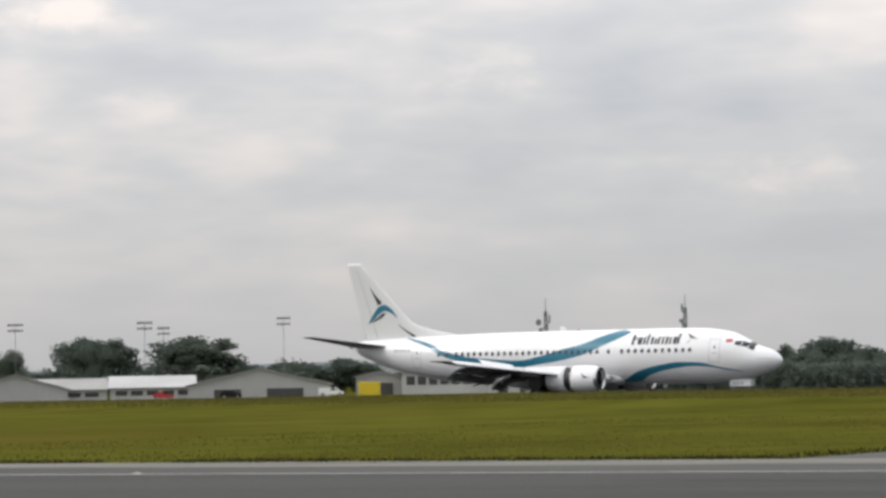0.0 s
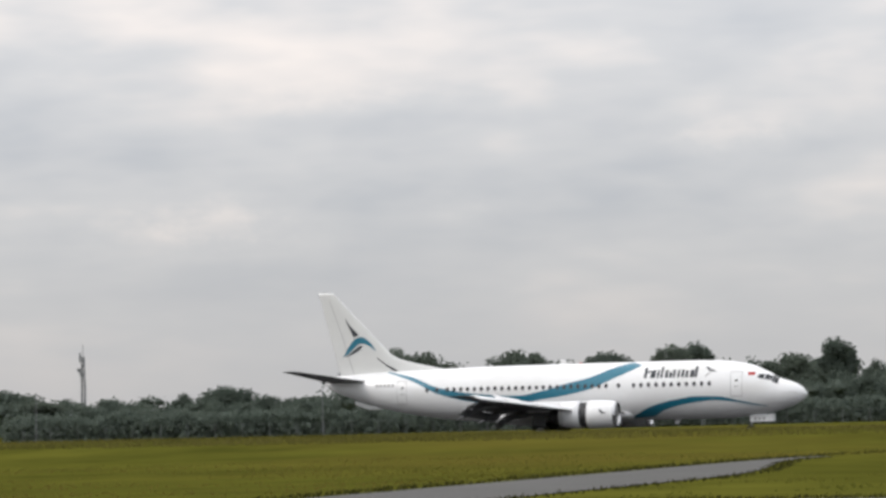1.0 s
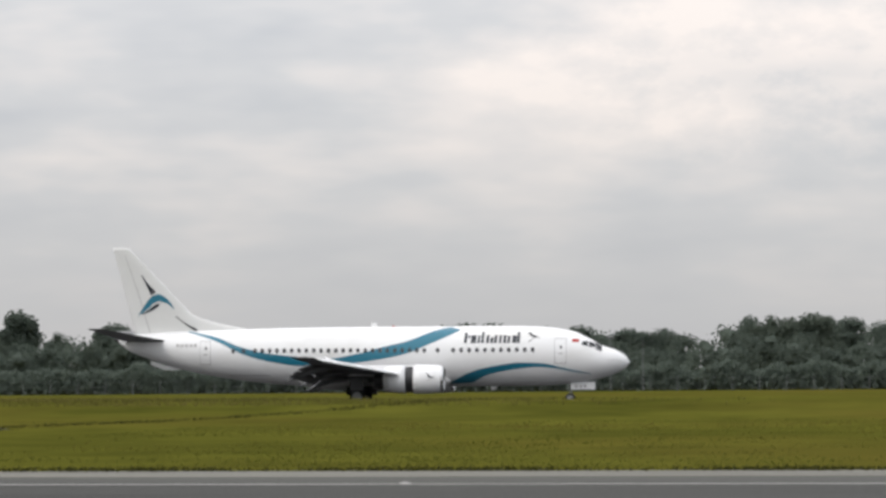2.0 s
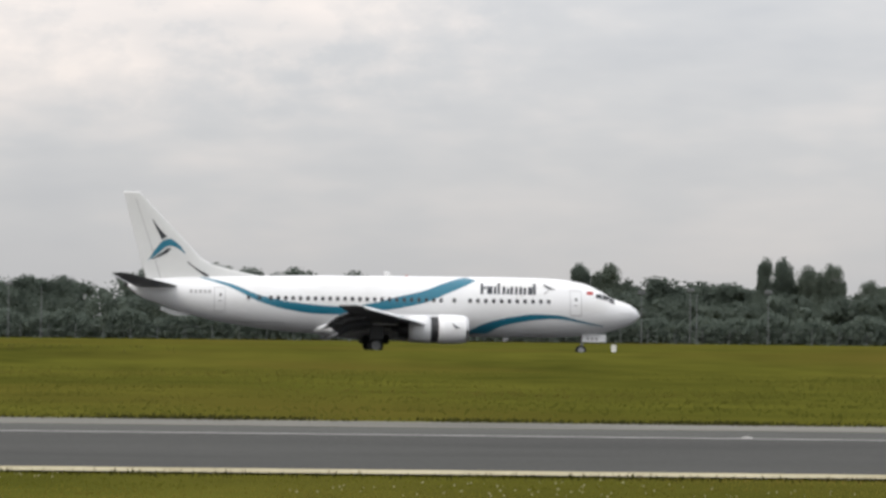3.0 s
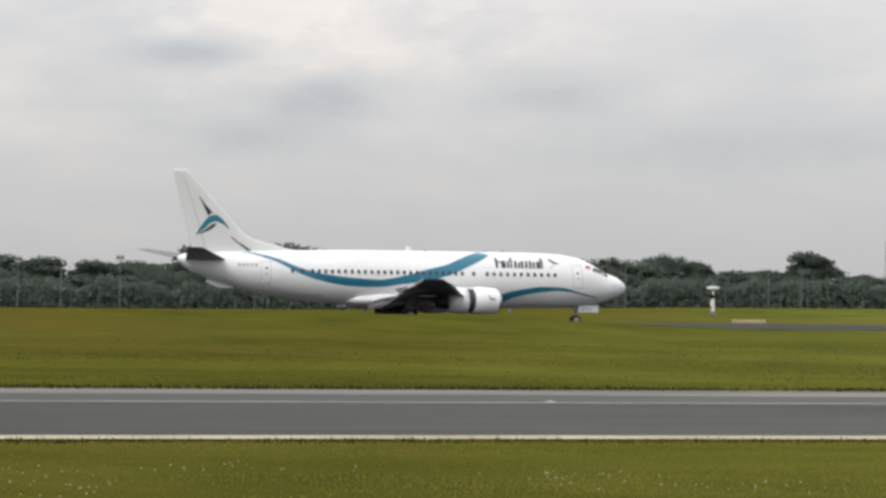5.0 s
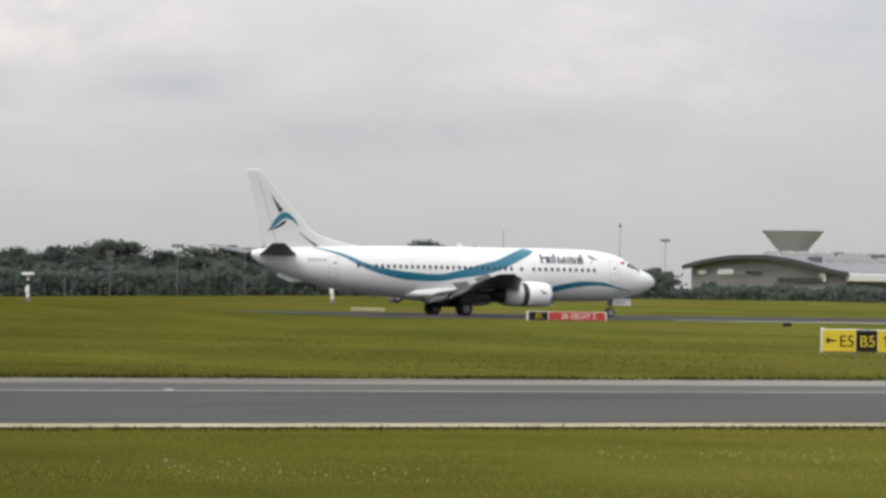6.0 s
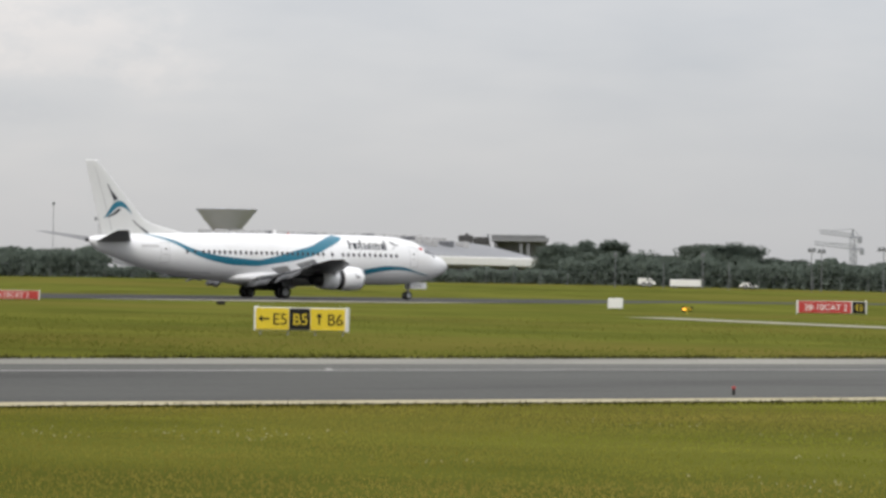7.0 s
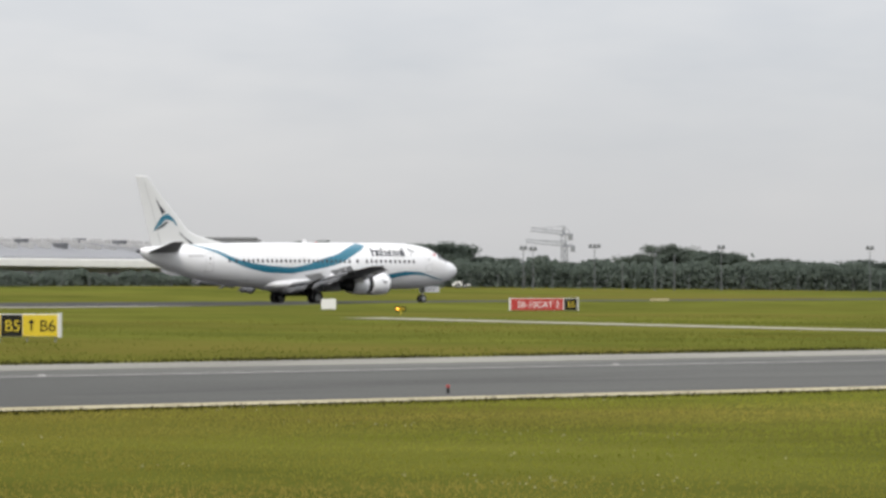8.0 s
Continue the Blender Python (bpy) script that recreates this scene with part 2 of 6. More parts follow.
M_BLKP = material("black_paint", (0.014, 0.014, 0.013), 0.7, spec=0.15, vary=0.15)
M_WHTP = material("white_paint", (0.72, 0.72, 0.70), 0.55, vary=0.06, scale=1.2, fine=8)
M_CLAD = material("grey_cladding", (0.34, 0.345, 0.34), 0.55, vary=0.08, scale=0.15, fine=1.5, stretch=(1, 1, 0.3))
M_CLADW = material("pale_cladding", (0.41, 0.41, 0.405), 0.55, vary=0.14, scale=0.15, fine=1.5)
M_ROOFG = material("weathered_roof", (0.30, 0.30, 0.285), 0.7, vary=0.15, scale=0.12, fine=1.0)
M_HALLROOF = material("hall_roof_metal", (0.20, 0.205, 0.215), 0.6, vary=0.12, scale=0.1, fine=0.8, stretch=(1, 1, 0.4))
M_HALLGLASS = material("weathered_rooflight", (0.11, 0.115, 0.125), 0.4, vary=0.2, scale=0.2, fine=1.5)
M_DARKIN = material("dark_opening", (0.05, 0.05, 0.05), 0.7, vary=0.2)
M_GALV = material("galvanised_steel", (0.30, 0.31, 0.315), 0.5, metal=0.3, vary=0.1)
M_FAR = material("mast_steel", (0.15, 0.16, 0.17), 0.6, vary=0.1)
# distance haze is put into the leaf colours: lighter and greyer blue-green
M_HAZY_LEAF = material("hazy_leaves", (0.134, 0.163, 0.132), 0.85, vary=0.18, scale=0.3, fine=2, tint=(0.142, 0.169, 0.136), island=0.10, spec=0.05, through_light=0.5)
M_HAZY_LEAF2 = material("hazy_dark_leaves", (0.128, 0.160, 0.134), 0.85, vary=0.2, scale=0.3, fine=2, tint=(0.138, 0.166, 0.138), island=0.10, spec=0.05, through_light=0.5)
M_BARK = material("bark", (0.06, 0.05, 0.04), 0.9, vary=0.25, scale=2, fine=10, bump=0.4, bump_scale=8)
M_CONE = material("funnel_concrete", (0.49, 0.50, 0.61), 0.8, vary=0.06, scale=0.1, fine=0.8)
M_LAMP = material("amber_lamp", (1.0, 0.42, 0.04), 0.4, emit=3.0)
M_DRY = material("dry_grass", (0.108, 0.104, 0.028), 0.9, vary=0.2, scale=0.1, fine=0.6, tint=(0.135, 0.122, 0.036), island=0.15, spec=0.0, through_light=0.4)
M_CRANE = material("crane_steel", (0.24, 0.25, 0.27), 0.6, vary=0.08)
M_HAZE = material("far_hills", (0.10, 0.12, 0.13), 0.9, vary=0.15, scale=0.01, fine=0.05)

# ---- mesh helpers ----


def mesh_of(name, bm, mat, smooth=False):
    me = bpy.data.meshes.new(name)
    bmesh.ops.recalc_face_normals(bm, faces=bm.faces)
    bm.to_mesh(me)
    bm.free()
    for p in me.polygons:
        p.use_smooth = smooth
    me.materials.append(mat)
    return me


def part(name, bm, mat, parent=None, label="", smooth=False, m=None):
    ob = new(name, mesh_of(name, bm, mat, smooth))
    ob.parent = parent
    if m is not None:
        ob.matrix_basis = m
    return tagged(ob, label)


def raw(name, verts, faces, mat, parent=None, smooth=False):
    me = bpy.data.meshes.new(name)
    me.from_pydata(verts, [], faces)
    me.update()
    me.polygons.foreach_set("use_smooth", [smooth] * len(me.polygons))
    me.materials.append(mat)
    ob = new(name, me)
    ob.parent = parent
    return ob


def empty(name, label, category, group="", m=None):
    ob = new(name)
    ob.empty_display_size = 0.5
    if m is not None:
        ob.matrix_basis = m
    return tagged(ob, label, category, group)


def add_box(bm, x0, y0, z0, x1, y1, z1, bevel=0.0, m=None):
    vs = [bm.verts.new((x, y, z)) for x in (x0, x1) for y in (y0, y1) for z in (z0, z1)]
    fs = [bm.faces.new([vs[i] for i in q]) for q in ((0, 1, 3, 2), (4, 6, 7, 5), (0, 4, 5, 1), (2, 3, 7, 6), (0, 2, 6, 4), (1, 5, 7, 3))]
    if bevel:
        es = list({e for f in fs for e in f.edges})
        r = bmesh.ops.bevel(bm, geom=es, offset=bevel, segments=1, affect="EDGES")
        vs = list({v for f in r["faces"] for v in f.verts} | {v for v in vs if v.is_valid})
    if m is not None:
        bmesh.ops.transform(bm, matrix=m, verts=vs)
    return bm


def box(x0, y0, z0, x1, y1, z1, bevel=0.0):
    return add_box(bmesh.new(), x0, y0, z0, x1, y1, z1, bevel)


def add_tube(bm, a, b, ra, rb=None, n=8, caps=True):
    a, b = Vector(a), Vector(b)
    rb = ra if rb is None else rb
    q = (b - a).to_track_quat("Z", "Y")
    rings = []
    for p, r in ((a, ra), (b, rb)):
        rings.append([bm.verts.new(p + q @ Vector((r * math.cos(i * math.tau / n), r * math.sin(i * math.tau / n), 0))) for i in range(n)])
    for i in range(n):
        j = (i + 1) % n
        bm.faces.new((rings[0][i], rings[0][j], rings[1][j], rings[1][i]))
    if caps:
        bm.faces.new(rings[0][::-1])
        bm.faces.new(rings[1])
    return bm


def tube(a, b, ra, rb=None, n=8):
    return add_tube(bmesh.new(), a, b, ra, rb, n)


def loft(rings, closed=True, caps=True):
    """Skin over rings of equally many points."""
    bm = bmesh.new()
    vs = [[bm.verts.new(p) for p in r] for r in rings]
    n = len(vs[0])
    for a, b in zip(vs, vs[1:]):
        for i in range(n if closed else n - 1):
            j = (i + 1) % n
            bm.faces.new((a[i], a[j], b[j], b[i]))
    if caps and closed:
        bm.faces.new(vs[0][::-1])
        bm.faces.new(vs[-1])
    return bm


def hermite(x, xs, ys):
    """Smooth curve through the points (xs, ys), xs rising."""
    xs, ys = np.asarray(xs, float), np.asarray(ys, float)
    d = np.diff(ys) / np.diff(xs)
    s = np.empty_like(ys)
    s[0], s[-1] = d[0], d[-1]
    for i in range(1, len(d)):
        s[i] = 0.0 if d[i - 1] * d[i] <= 0 else 2 * d[i - 1] * d[i] / (d[i - 1] + d[i])
    i = int(np.clip(np.searchsorted(xs, x) - 1, 0, len(d) - 1))
    h = xs[i + 1] - xs[i]
    u = min(max((x - xs[i]) / h, 0.0), 1.0)
    return float(ys[i] * (1 + 2 * u) * (1 - u) ** 2 + ys[i + 1] * u * u * (3 - 2 * u) + h * u * (1 - u) * ((1 - u) * s[i] - u * s[i + 1]))


# ---- the lie of the land ----
RUNWAY_Y = 253.58


def step(a, b, x):
    u = min(max((x - a) / (b - a), 0.0), 1.0)
    return u * u * (3 - 2 * u)


def runway_z(x):
    return float(np.interp(x, (-2000, -107, -60, 17, 66, 133, 208, 330, 3000), (-4.0, -0.16, -0.06, 0.12, 0.25, 0.42, 0.49, 0.6, 0.8)))


def gz(x, y):
    """Height of the ground: level to the taxiway, then rising to the runway, with a swell of grass before it."""
    if y < 72:
        return 0.0
    if y < 285:
        u = step(72, 222, y)
        z = runway_z(x) * u
    else:
        u = min((y - 285) / (300 - 190 * step(110, 200, x)), 1.0)
        far = float(np.interp(x, (-700, 110, 165, 205, 246, 275, 307, 700), (-2.86, 0.70, 0.95, 1.80, 2.1, 2.1, 2.4, 3.3)))
        z = runway_z(x) * (1 - u) + far * u
    swell = float(np.interp(x, (-75, -5, 20, 32, 45, 56, 68, 76, 84, 96, 110, 128), (0.82, 0.61, 0.58, 0.64, 0.84, 0.98, 1.0, 0.90, 0.62, 0.24, 0.06, 0.0))) * math.exp(-((y - 190) / 22) ** 2)
    ridge = 0.28 * step(155, 182, x) * math.exp(-((y - 212) / 7) ** 2)
    return z + swell + ridge


def build_ground():
    ys = sorted({*np.linspace(-60, 20, 5), *np.arange(20, 72, 4), *np.arange(72, 290, 7), *np.arange(290, 620, 22), *np.geomspace(640, 4800, 9)})
    xs = sorted({*-np.geomspace(420, 4800, 8), *np.arange(-400, -104, 16), *np.arange(-104, 144, 6), *np.arange(144, 820, 16), *np.geomspace(840, 4800, 8)})
    verts = [(float(x), float(y), gz(x, y)) for y in ys for x in xs]
    n = len(xs)
    faces = [(j * n + i, j * n + i + 1, (j + 1) * n + i + 1, (j + 1) * n + i) for j in range(len(ys) - 1) for i in range(n - 1)]
    tagged(raw("ground", verts, faces, M_GRASS, smooth=True), "mown olive-green airfield grass", "ground", kind="structure")


def strip(name, xs, y0, y1, mat, lift, label, category, wob=0.0, along_y=False):
    """A paved strip laid on the ground."""
    rng = random.Random(name)
    verts, faces = [], []
    for x in xs:
        for y in np.linspace(y0(x) if callable(y0) else y0, y1(x) if callable(y1) else y1, 5):
            px, py = (y, x) if along_y else (x, y)
            verts.append((float(px), float(py + rng.uniform(-wob, wob)), gz(px, py) + lift))
    for i in range(len(xs) - 1):
        for k in range(4):
            a = i * 5 + k
            faces.append((a, a + 1, a + 6, a + 5))
    return tagged(raw(name, verts, faces, mat, smooth=True), label, category, kind="structure")


build_ground()
LONG = [*range(-900, -120, 60), *range(-120, 320, 8), *range(320, 1000, 60)]


def near_edge(x):
    """Near edge of the taxiway, which widens a little eastward."""
    return 44.85 - 0.028 * min(max(x - 14, 0), 120)


def far_edge(x):
    return 69.0 + 0.03 * min(max(x - 22, 0), 120)


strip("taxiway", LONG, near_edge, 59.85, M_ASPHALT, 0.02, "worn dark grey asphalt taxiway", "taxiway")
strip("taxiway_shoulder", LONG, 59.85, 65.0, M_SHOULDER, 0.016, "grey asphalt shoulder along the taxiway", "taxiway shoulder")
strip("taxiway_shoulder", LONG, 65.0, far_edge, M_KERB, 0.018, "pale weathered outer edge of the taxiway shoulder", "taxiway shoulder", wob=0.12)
strip("edge_line", LONG, lambda x: near_edge(x) - 1.25, near_edge, M_LINE_Y, 0.03, "worn pale yellow line along the taxiway edge", "road marking", wob=0.05)
strip("edge_line", LONG, 59.65, 60.05, M_LINE_W, 0.03, "faded white line along the far taxiway edge", "road marking")
strip("runway", LONG, 222.0, 284.5, M_RUNWAY, 0.03, "dark grey asphalt runway", "runway")

# ---- the airliner: x runs forward with the nose at 0, z from the wheels' footing ----
SX = (-35.35, -35.1, -34.4, -33.2, -32.0, -30.45, -28.1, -26.3, -24.2, -22.0, -19.0, -8.4, -6.0, -4.0, -2.75, -1.85, -0.9, -0.3, 0.0)
STOP = (4.42, 4.66, 4.80, 4.88, 4.96, 5.03, 5.10, 5.15, 5.20, 5.24, 5.26, 5.30, 5.24, 4.96, 4.42, 3.92, 3.60, 3.22, 2.80)
SBOT = (4.36, 4.14, 3.62, 3.16, 2.76, 2.29, 1.83, 1.58, 1.37, 1.24, 1.19, 1.19, 1.20, 1.34, 1.52, 1.74, 2.07, 2.40, 2.76)
SWID = (0.04, 0.26, 0.55, 0.88, 1.13, 1.40, 1.68, 1.80, 1.86, 1.88, 1.88, 1.88, 1.86, 1.72, 1.50, 1.24, 0.86, 0.45, 0.03)


def section(x):
    return hermite(x, SX, STOP), hermite(x, SX, SBOT), hermite(x, SX, SWID)


def skin(x, z, side, off=0.012):
    """Point of the fuselage's side at (x, z), a little proud of it."""
    t, b, w = section(x)
    u = min(max((z - (t + b) / 2) / ((t - b) / 2), -0.985), 0.985)
    return Vector((x, side * (w * math.sqrt(1 - u * u) + off), z + off * u))


def decal(name, pairs, mat, parent, place, side, label="", n=10):
    """A painted band between pairs of points (x, z), (x, z), laid on a surface by place(x, z, side)."""
    bm = bmesh.new()
    cols = []
    lo = [Vector(p[:2]) for p in pairs]
    hi = [Vector(p[2:]) for p in pairs]
    k = len(pairs) - 1
    ts = list(range(k + 1))
    steps = max(2, int(n))
    for i in range(k * steps + 1):
        t = i / steps
        a = Vector((hermite(t, ts, [p.x for p in lo]), hermite(t, ts, [p.y for p in lo])))
        b = Vector((hermite(t, ts, [p.x for p in hi]), hermite(t, ts, [p.y for p in hi])))
        cols.append([bm.verts.new(place(*(a.lerp(b, s / 6)), side)) for s in range(7)])
    for c, d in zip(cols, cols[1:]):
        for s in range(6):
            bm.faces.new((c[s], c[s + 1], d[s + 1], d[s]))
    return part(name, bm, mat, parent, label, smooth=True)


def aerofoil(le, te, y, z, thick, n=10, vertical=False):
    """Ring of a wing's section between leading edge le and trailing edge te."""
    pts = []
    for i in range(2 * n):
        u = i / n if i <= n else 2 - i / n
        c = 0.5 - 0.5 * math.cos(math.pi * u)
        h = thick * 2.6 * (0.2969 * math.sqrt(c) - 0.126 * c - 0.3516 * c * c + 0.2843 * c ** 3 - 0.1015 * c ** 4) * 2
        s = 1 if i <= n else -1
        x = le + (te - le) * c
        pts.append((x, y + s * h / 2, z) if vertical else (x, y, z + s * h / 2))
    return pts


def wing_edge(y):
    """Leading edge, trailing edge and height of the wing at distance y from the middle."""
    le = -13.5 - (y - 1.5) * 0.527
    if y < 5.0:
        le += 0.9 * (1 - step(1.5, 5.0, y))
    te = np.interp(y, (1.2, 5.2, 14.3), (-20.6, -19.9, -22.0))
    return le, float(te), 1.72 + (y - 1.5) * 0.108


def fin_edges(z):
    le = float(np.interp(z, (4.7, 5.15, 5.55, 5.9, 6.25, 10.8), (-25.0, -26.3, -28.2, -29.5, -30.2, -34.55)))
    te = float(np.interp(z, (4.7, 10.8), (-34.0, -35.62)))
    return le, te, float(np.interp(z, (4.7, 6.2, 10.8), (0.56, 0.46, 0.22)))


def on_fin(x, z, side):
    le, te, th = fin_edges(z)
    c = min(max((x - le) / (te - le), 0.001), 1.0)
    h = th * 2.6 * (0.2969 * math.sqrt(c) - 0.126 * c - 0.3516 * c * c + 0.2843 * c ** 3 - 0.1015 * c ** 4)
    return Vector((x, side * (h + 0.014), z))


def wheel(name, r, w, parent, place):
    """A wheel of tyre and hub that turns on the axle along y."""
    prof = ((0.62, -0.36), (0.70, -0.5), (0.92, -0.48), (1.0, -0.3), (1.0, 0.3), (0.92, 0.48), (0.70, 0.5), (0.62, 0.36))
    n = 24
    rings = [[(r * a * math.cos(i * math.tau / n), w * b, r * a * math.sin(i * math.tau / n)) for a, b in prof] for i in range(n)]
    bm = loft(rings + [rings[0]], closed=True, caps=False)
    bmesh.ops.remove_doubles(bm, verts=bm.verts, dist=1e-5)
    ob = part(name, bm, M_TYRE, parent, smooth=True, m=place)
    bm = tube((0, -w * 0.36, 0), (0, w * 0.36, 0), r * 0.63, n=24)
    add_tube(bm, (0, -w * 0.5, 0), (0, w * 0.5, 0), r * 0.2, n=10)
    for i in range(12):
        a = i * math.tau / 12
        for s in (-1, 1):
            add_tube(bm, (r * 0.42 * math.cos(a), s * w * 0.34, r * 0.42 * math.sin(a)), (r * 0.42 * math.cos(a), s * w * 0.42, r * 0.42 * math.sin(a)), r * 0.06, n=5)
    part("hub", bm, M_GALV, ob, "grey metal hub")
    return ob


def nacelle_ring(x, r, n=32, cz=1.62, flat=0.90):
    pts = []
    for i in range(n):
        a = i * math.tau / n
        z = r * math.sin(a)
        pts.append((x, r * 1.03 * math.cos(a), cz + (z * flat if z < 0 else z)))
    return pts


def engine(parent, side):
    eng = empty("engine", "", "")
    eng.parent = parent
    eng.matrix_basis = pose(0, side * 4.83, 0)
    part("inlet_lip", loft([nacelle_ring(x, r) for x, r in ((-12.95, 0.76), (-12.62, 0.77), (-12.45, 0.80), (-12.37, 0.86), (-12.44, 0.92), (-12.60, 0.955))], caps=False), M_METAL, eng, "polished metal inlet lip", True)
    part("fan_cowl", loft([nacelle_ring(x, r) for x, r in ((-12.60, 0.955), (-12.9, 1.0), (-13.4, 1.035), (-14.0, 1.04), (-14.42, 1.03), (-14.43, 0.93))], caps=False), M_WHITE, eng, "white fan cowl", True)
    part("inlet_duct", loft([nacelle_ring(x, r) for x, r in ((-12.95, 0.76), (-13.5, 0.78))], caps=False), M_GREY, eng, "", True)
    bm = bmesh.new()
    for i in range(38):
        a = i * math.tau / 38
        c, s = math.cos(a), math.sin(a)
        vs = [bm.verts.new((-13.40 + dx, r * c - dw * s, 1.62 + r * s + dw * c)) for r, dx, dw in ((0.2, 0, -0.015), (0.2, 0.1, 0.03), (0.76, 0.02, 0.07), (0.76, -0.06, -0.05))]
        bm.faces.new(vs)
    add_tube(bm, (-13.5, 0, 1.62), (-13.48, 0, 1.62), 0.77, n=24)
    part("fan", bm, M_DARKMETAL, eng, "dark fan blades")
    part("spinner", tube((-13.42, 0, 1.62), (-12.98, 0, 1.62), 0.22, 0.03, 16), M_DARKMETAL, eng, "", True)
    bm = loft([nacelle_ring(x, r) for x, r in ((-14.4, 0.90), (-15.0, 0.89))], caps=False)
    for i in range(24):
        a = i * math.tau / 24
        z = math.sin(a)
        add_box(bm, -14.98, 0.89 * math.cos(a) - 0.02, 1.62 + 0.89 * z * (0.9 if z < 0 else 1) - 0.02, -14.42, 0.89 * math.cos(a) + 0.02, 1.62 + 0.89 * z * (0.9 if z < 0 else 1) + 0.02)
    part("reverser_cascade", bm, M_DARKMETAL, eng, "dark open thrust reverser cascade")
    part("reverser_sleeve", loft([nacelle_ring(x, r) for x, r in ((-14.97, 0.93), (-14.96, 1.02), (-15.5, 0.99), (-16.0, 0.93), (-16.45, 0.84), (-16.44, 0.78), (-15.4, 0.86))], caps=False), M_WHITE, eng, "white reverser sleeve slid back", True)
    part("exhaust_nozzle", loft([nacelle_ring(x, r, 24, 1.60, 1.0) for x, r in ((-15.6, 0.62), (-16.4, 0.58), (-17.1, 0.46), (-17.1, 0.40), (-16.3, 0.44))], caps=False), M_DARKMETAL, eng, "heat-stained exhaust nozzle", True)
    part("exhaust_plug", tube((-16.3, 0, 1.6), (-17.55, 0, 1.6), 0.3, 0.05, 16), M_DARKMETAL, eng, "", True)
    part("pylon", loft([aerofoil(-13.6, -18.4, 0, 2.62, 0.36, vertical=True), aerofoil(-14.3, -18.9, 0, 1.9, 0.36, vertical=True)]), M_WHITE, eng, "", True)
    # cowl mark: a three-pointed swift
    def on_cowl(x, z, s):
        r = 1.045
        u = (z - 1.62) / r
        return Vector((x, s * 1.03 * r * math.sqrt(max(0.02, 1 - u * u)) + s * 0.012, z))
    decal("cowl_mark", [(-13.55, 2.08, -13.52, 2.10), (-13.35, 1.80, -13.25, 1.88), (-13.0, 1.72, -13.0, 1.80)], M_NAVY, eng, on_cowl, side, n=4)
    decal("cowl_mark", [(-13.62, 1.40, -13.58, 1.44), (-13.42, 1.62, -13.34, 1.70), (-13.2, 1.76, -13.22, 1.82)], M_NAVY, eng, on_cowl, side, n=4)
    return eng


def build_wing(parent, side):
    ys = (1.2, 1.9, 3.0, 4.2, 5.2, 7.0, 9.0, 11.0, 13.0, 14.1, 14.42)
    rings = []
    for y in ys:
        le, te, z = wing_edge(y)
        th = float(np.interp(y, (1.2, 5, 14.1, 14.42), (0.62, 0.40, 0.17, 0.06)))
        if y > 14.3:
            le, te = le - 0.5, te + 0.1
        te += 0.25
        rings.append(aerofoil(le, te, side * y, z, th))
    wing = part("wing", loft(rings), M_GREY, parent, "grey wing with flaps and spoilers out", True)
    # bright leading-edge slats, let down
    for a, b in ((2.2, 4.1), (5.7, 8.5), (8.6, 11.4), (11.5, 13.9)):
        rr = []
        for y in np.linspace(a, b, 4):
            le, te, z = wing_edge(y)
            rr.append([(le + 0.42, side * y, z - 0.24), (le + 0.30, side * y, z - 0.10), (le + 0.08, side * y, z + 0.03), (le - 0.35, side * y, z + 0.12), (le - 0.32, side * y, z + 0.07), (le + 0.10, side * y, z - 0.12)])
        part("slat", loft(rr), M_WHITE, wing, "pale leading-edge slat, extended", True)
    # flaps in two stretches, each of two slotted panels
    for a, b in ((2.1, 4.6), (5.5, 10.3)):
        for k, (c0, c1, d0, d1) in enumerate(((0.45, -0.75, 0.02, -0.42), (-0.72, -1.35, -0.46, -1.0))):
            rr = []
            for y in np.linspace(a, b, 5):
                le, te, z = wing_edge(y)
                s = 1.0 if y < 5 else 0.86
                rr.append([(te + c0 * s, side * y, z + d0 * s), (te + (c0 * 0.6 + c1 * 0.4) * s, side * y, z + (d0 * 0.6 + d1 * 0.4) * s + 0.10), (te + c1 * s, side * y, z + d1 * s), (te + (c0 * 0.7 + c1 * 0.3) * s, side * y, z + (d0 * 0.7 + d1 * 0.3) * s - 0.1)])
            part("flap", loft(rr), M_GREY, wing, "grey slotted flap, let down", True)
    # raised spoilers
    for a, b in ((2.6, 4.4), (5.7, 6.9), (7.0, 8.2), (8.3, 9.5)):
        rr = []
        for y in np.linspace(a, b, 3):
            le, te, z = wing_edge(y)
            x0 = te + 1.45
            rr.append([(x0, side * y, z + 0.13), (x0 - 0.62, side * y, z + 0.62), (x0 - 0.66, side * y, z + 0.60), (x0 - 0.05, side * y, z + 0.10)])
        part("spoiler", loft(rr), M_WHITE, wing, "pale spoiler panel, raised", False)
    # canoe fairings of the flap tracks
    for y in (3.4, 6.6, 9.4):
        le, te, z = wing_edge(y)
        rr = [[(te + u, side * (y + r * math.cos(i * math.tau / 10)), z - 0.18 + dz + r * 1.3 * math.sin(i * math.tau / 10)) for i in range(10)] for u, r, dz in ((1.5, 0.03, 0.05), (1.0, 0.14, 0), (0.0, 0.19, -0.1), (-0.9, 0.15, -0.5), (-1.7, 0.03, -0.85))]
        part("flap_fairing", loft(rr), M_GREY, wing, "", True)
    le, te, z = wing_edge(14.2)
    part("wingtip_lamp", tube((le - 0.35, side * 14.40, z), (le - 0.75, side * 14.40, z), 0.06, 0.05, 8), M_GLASS, wing)
    return wing


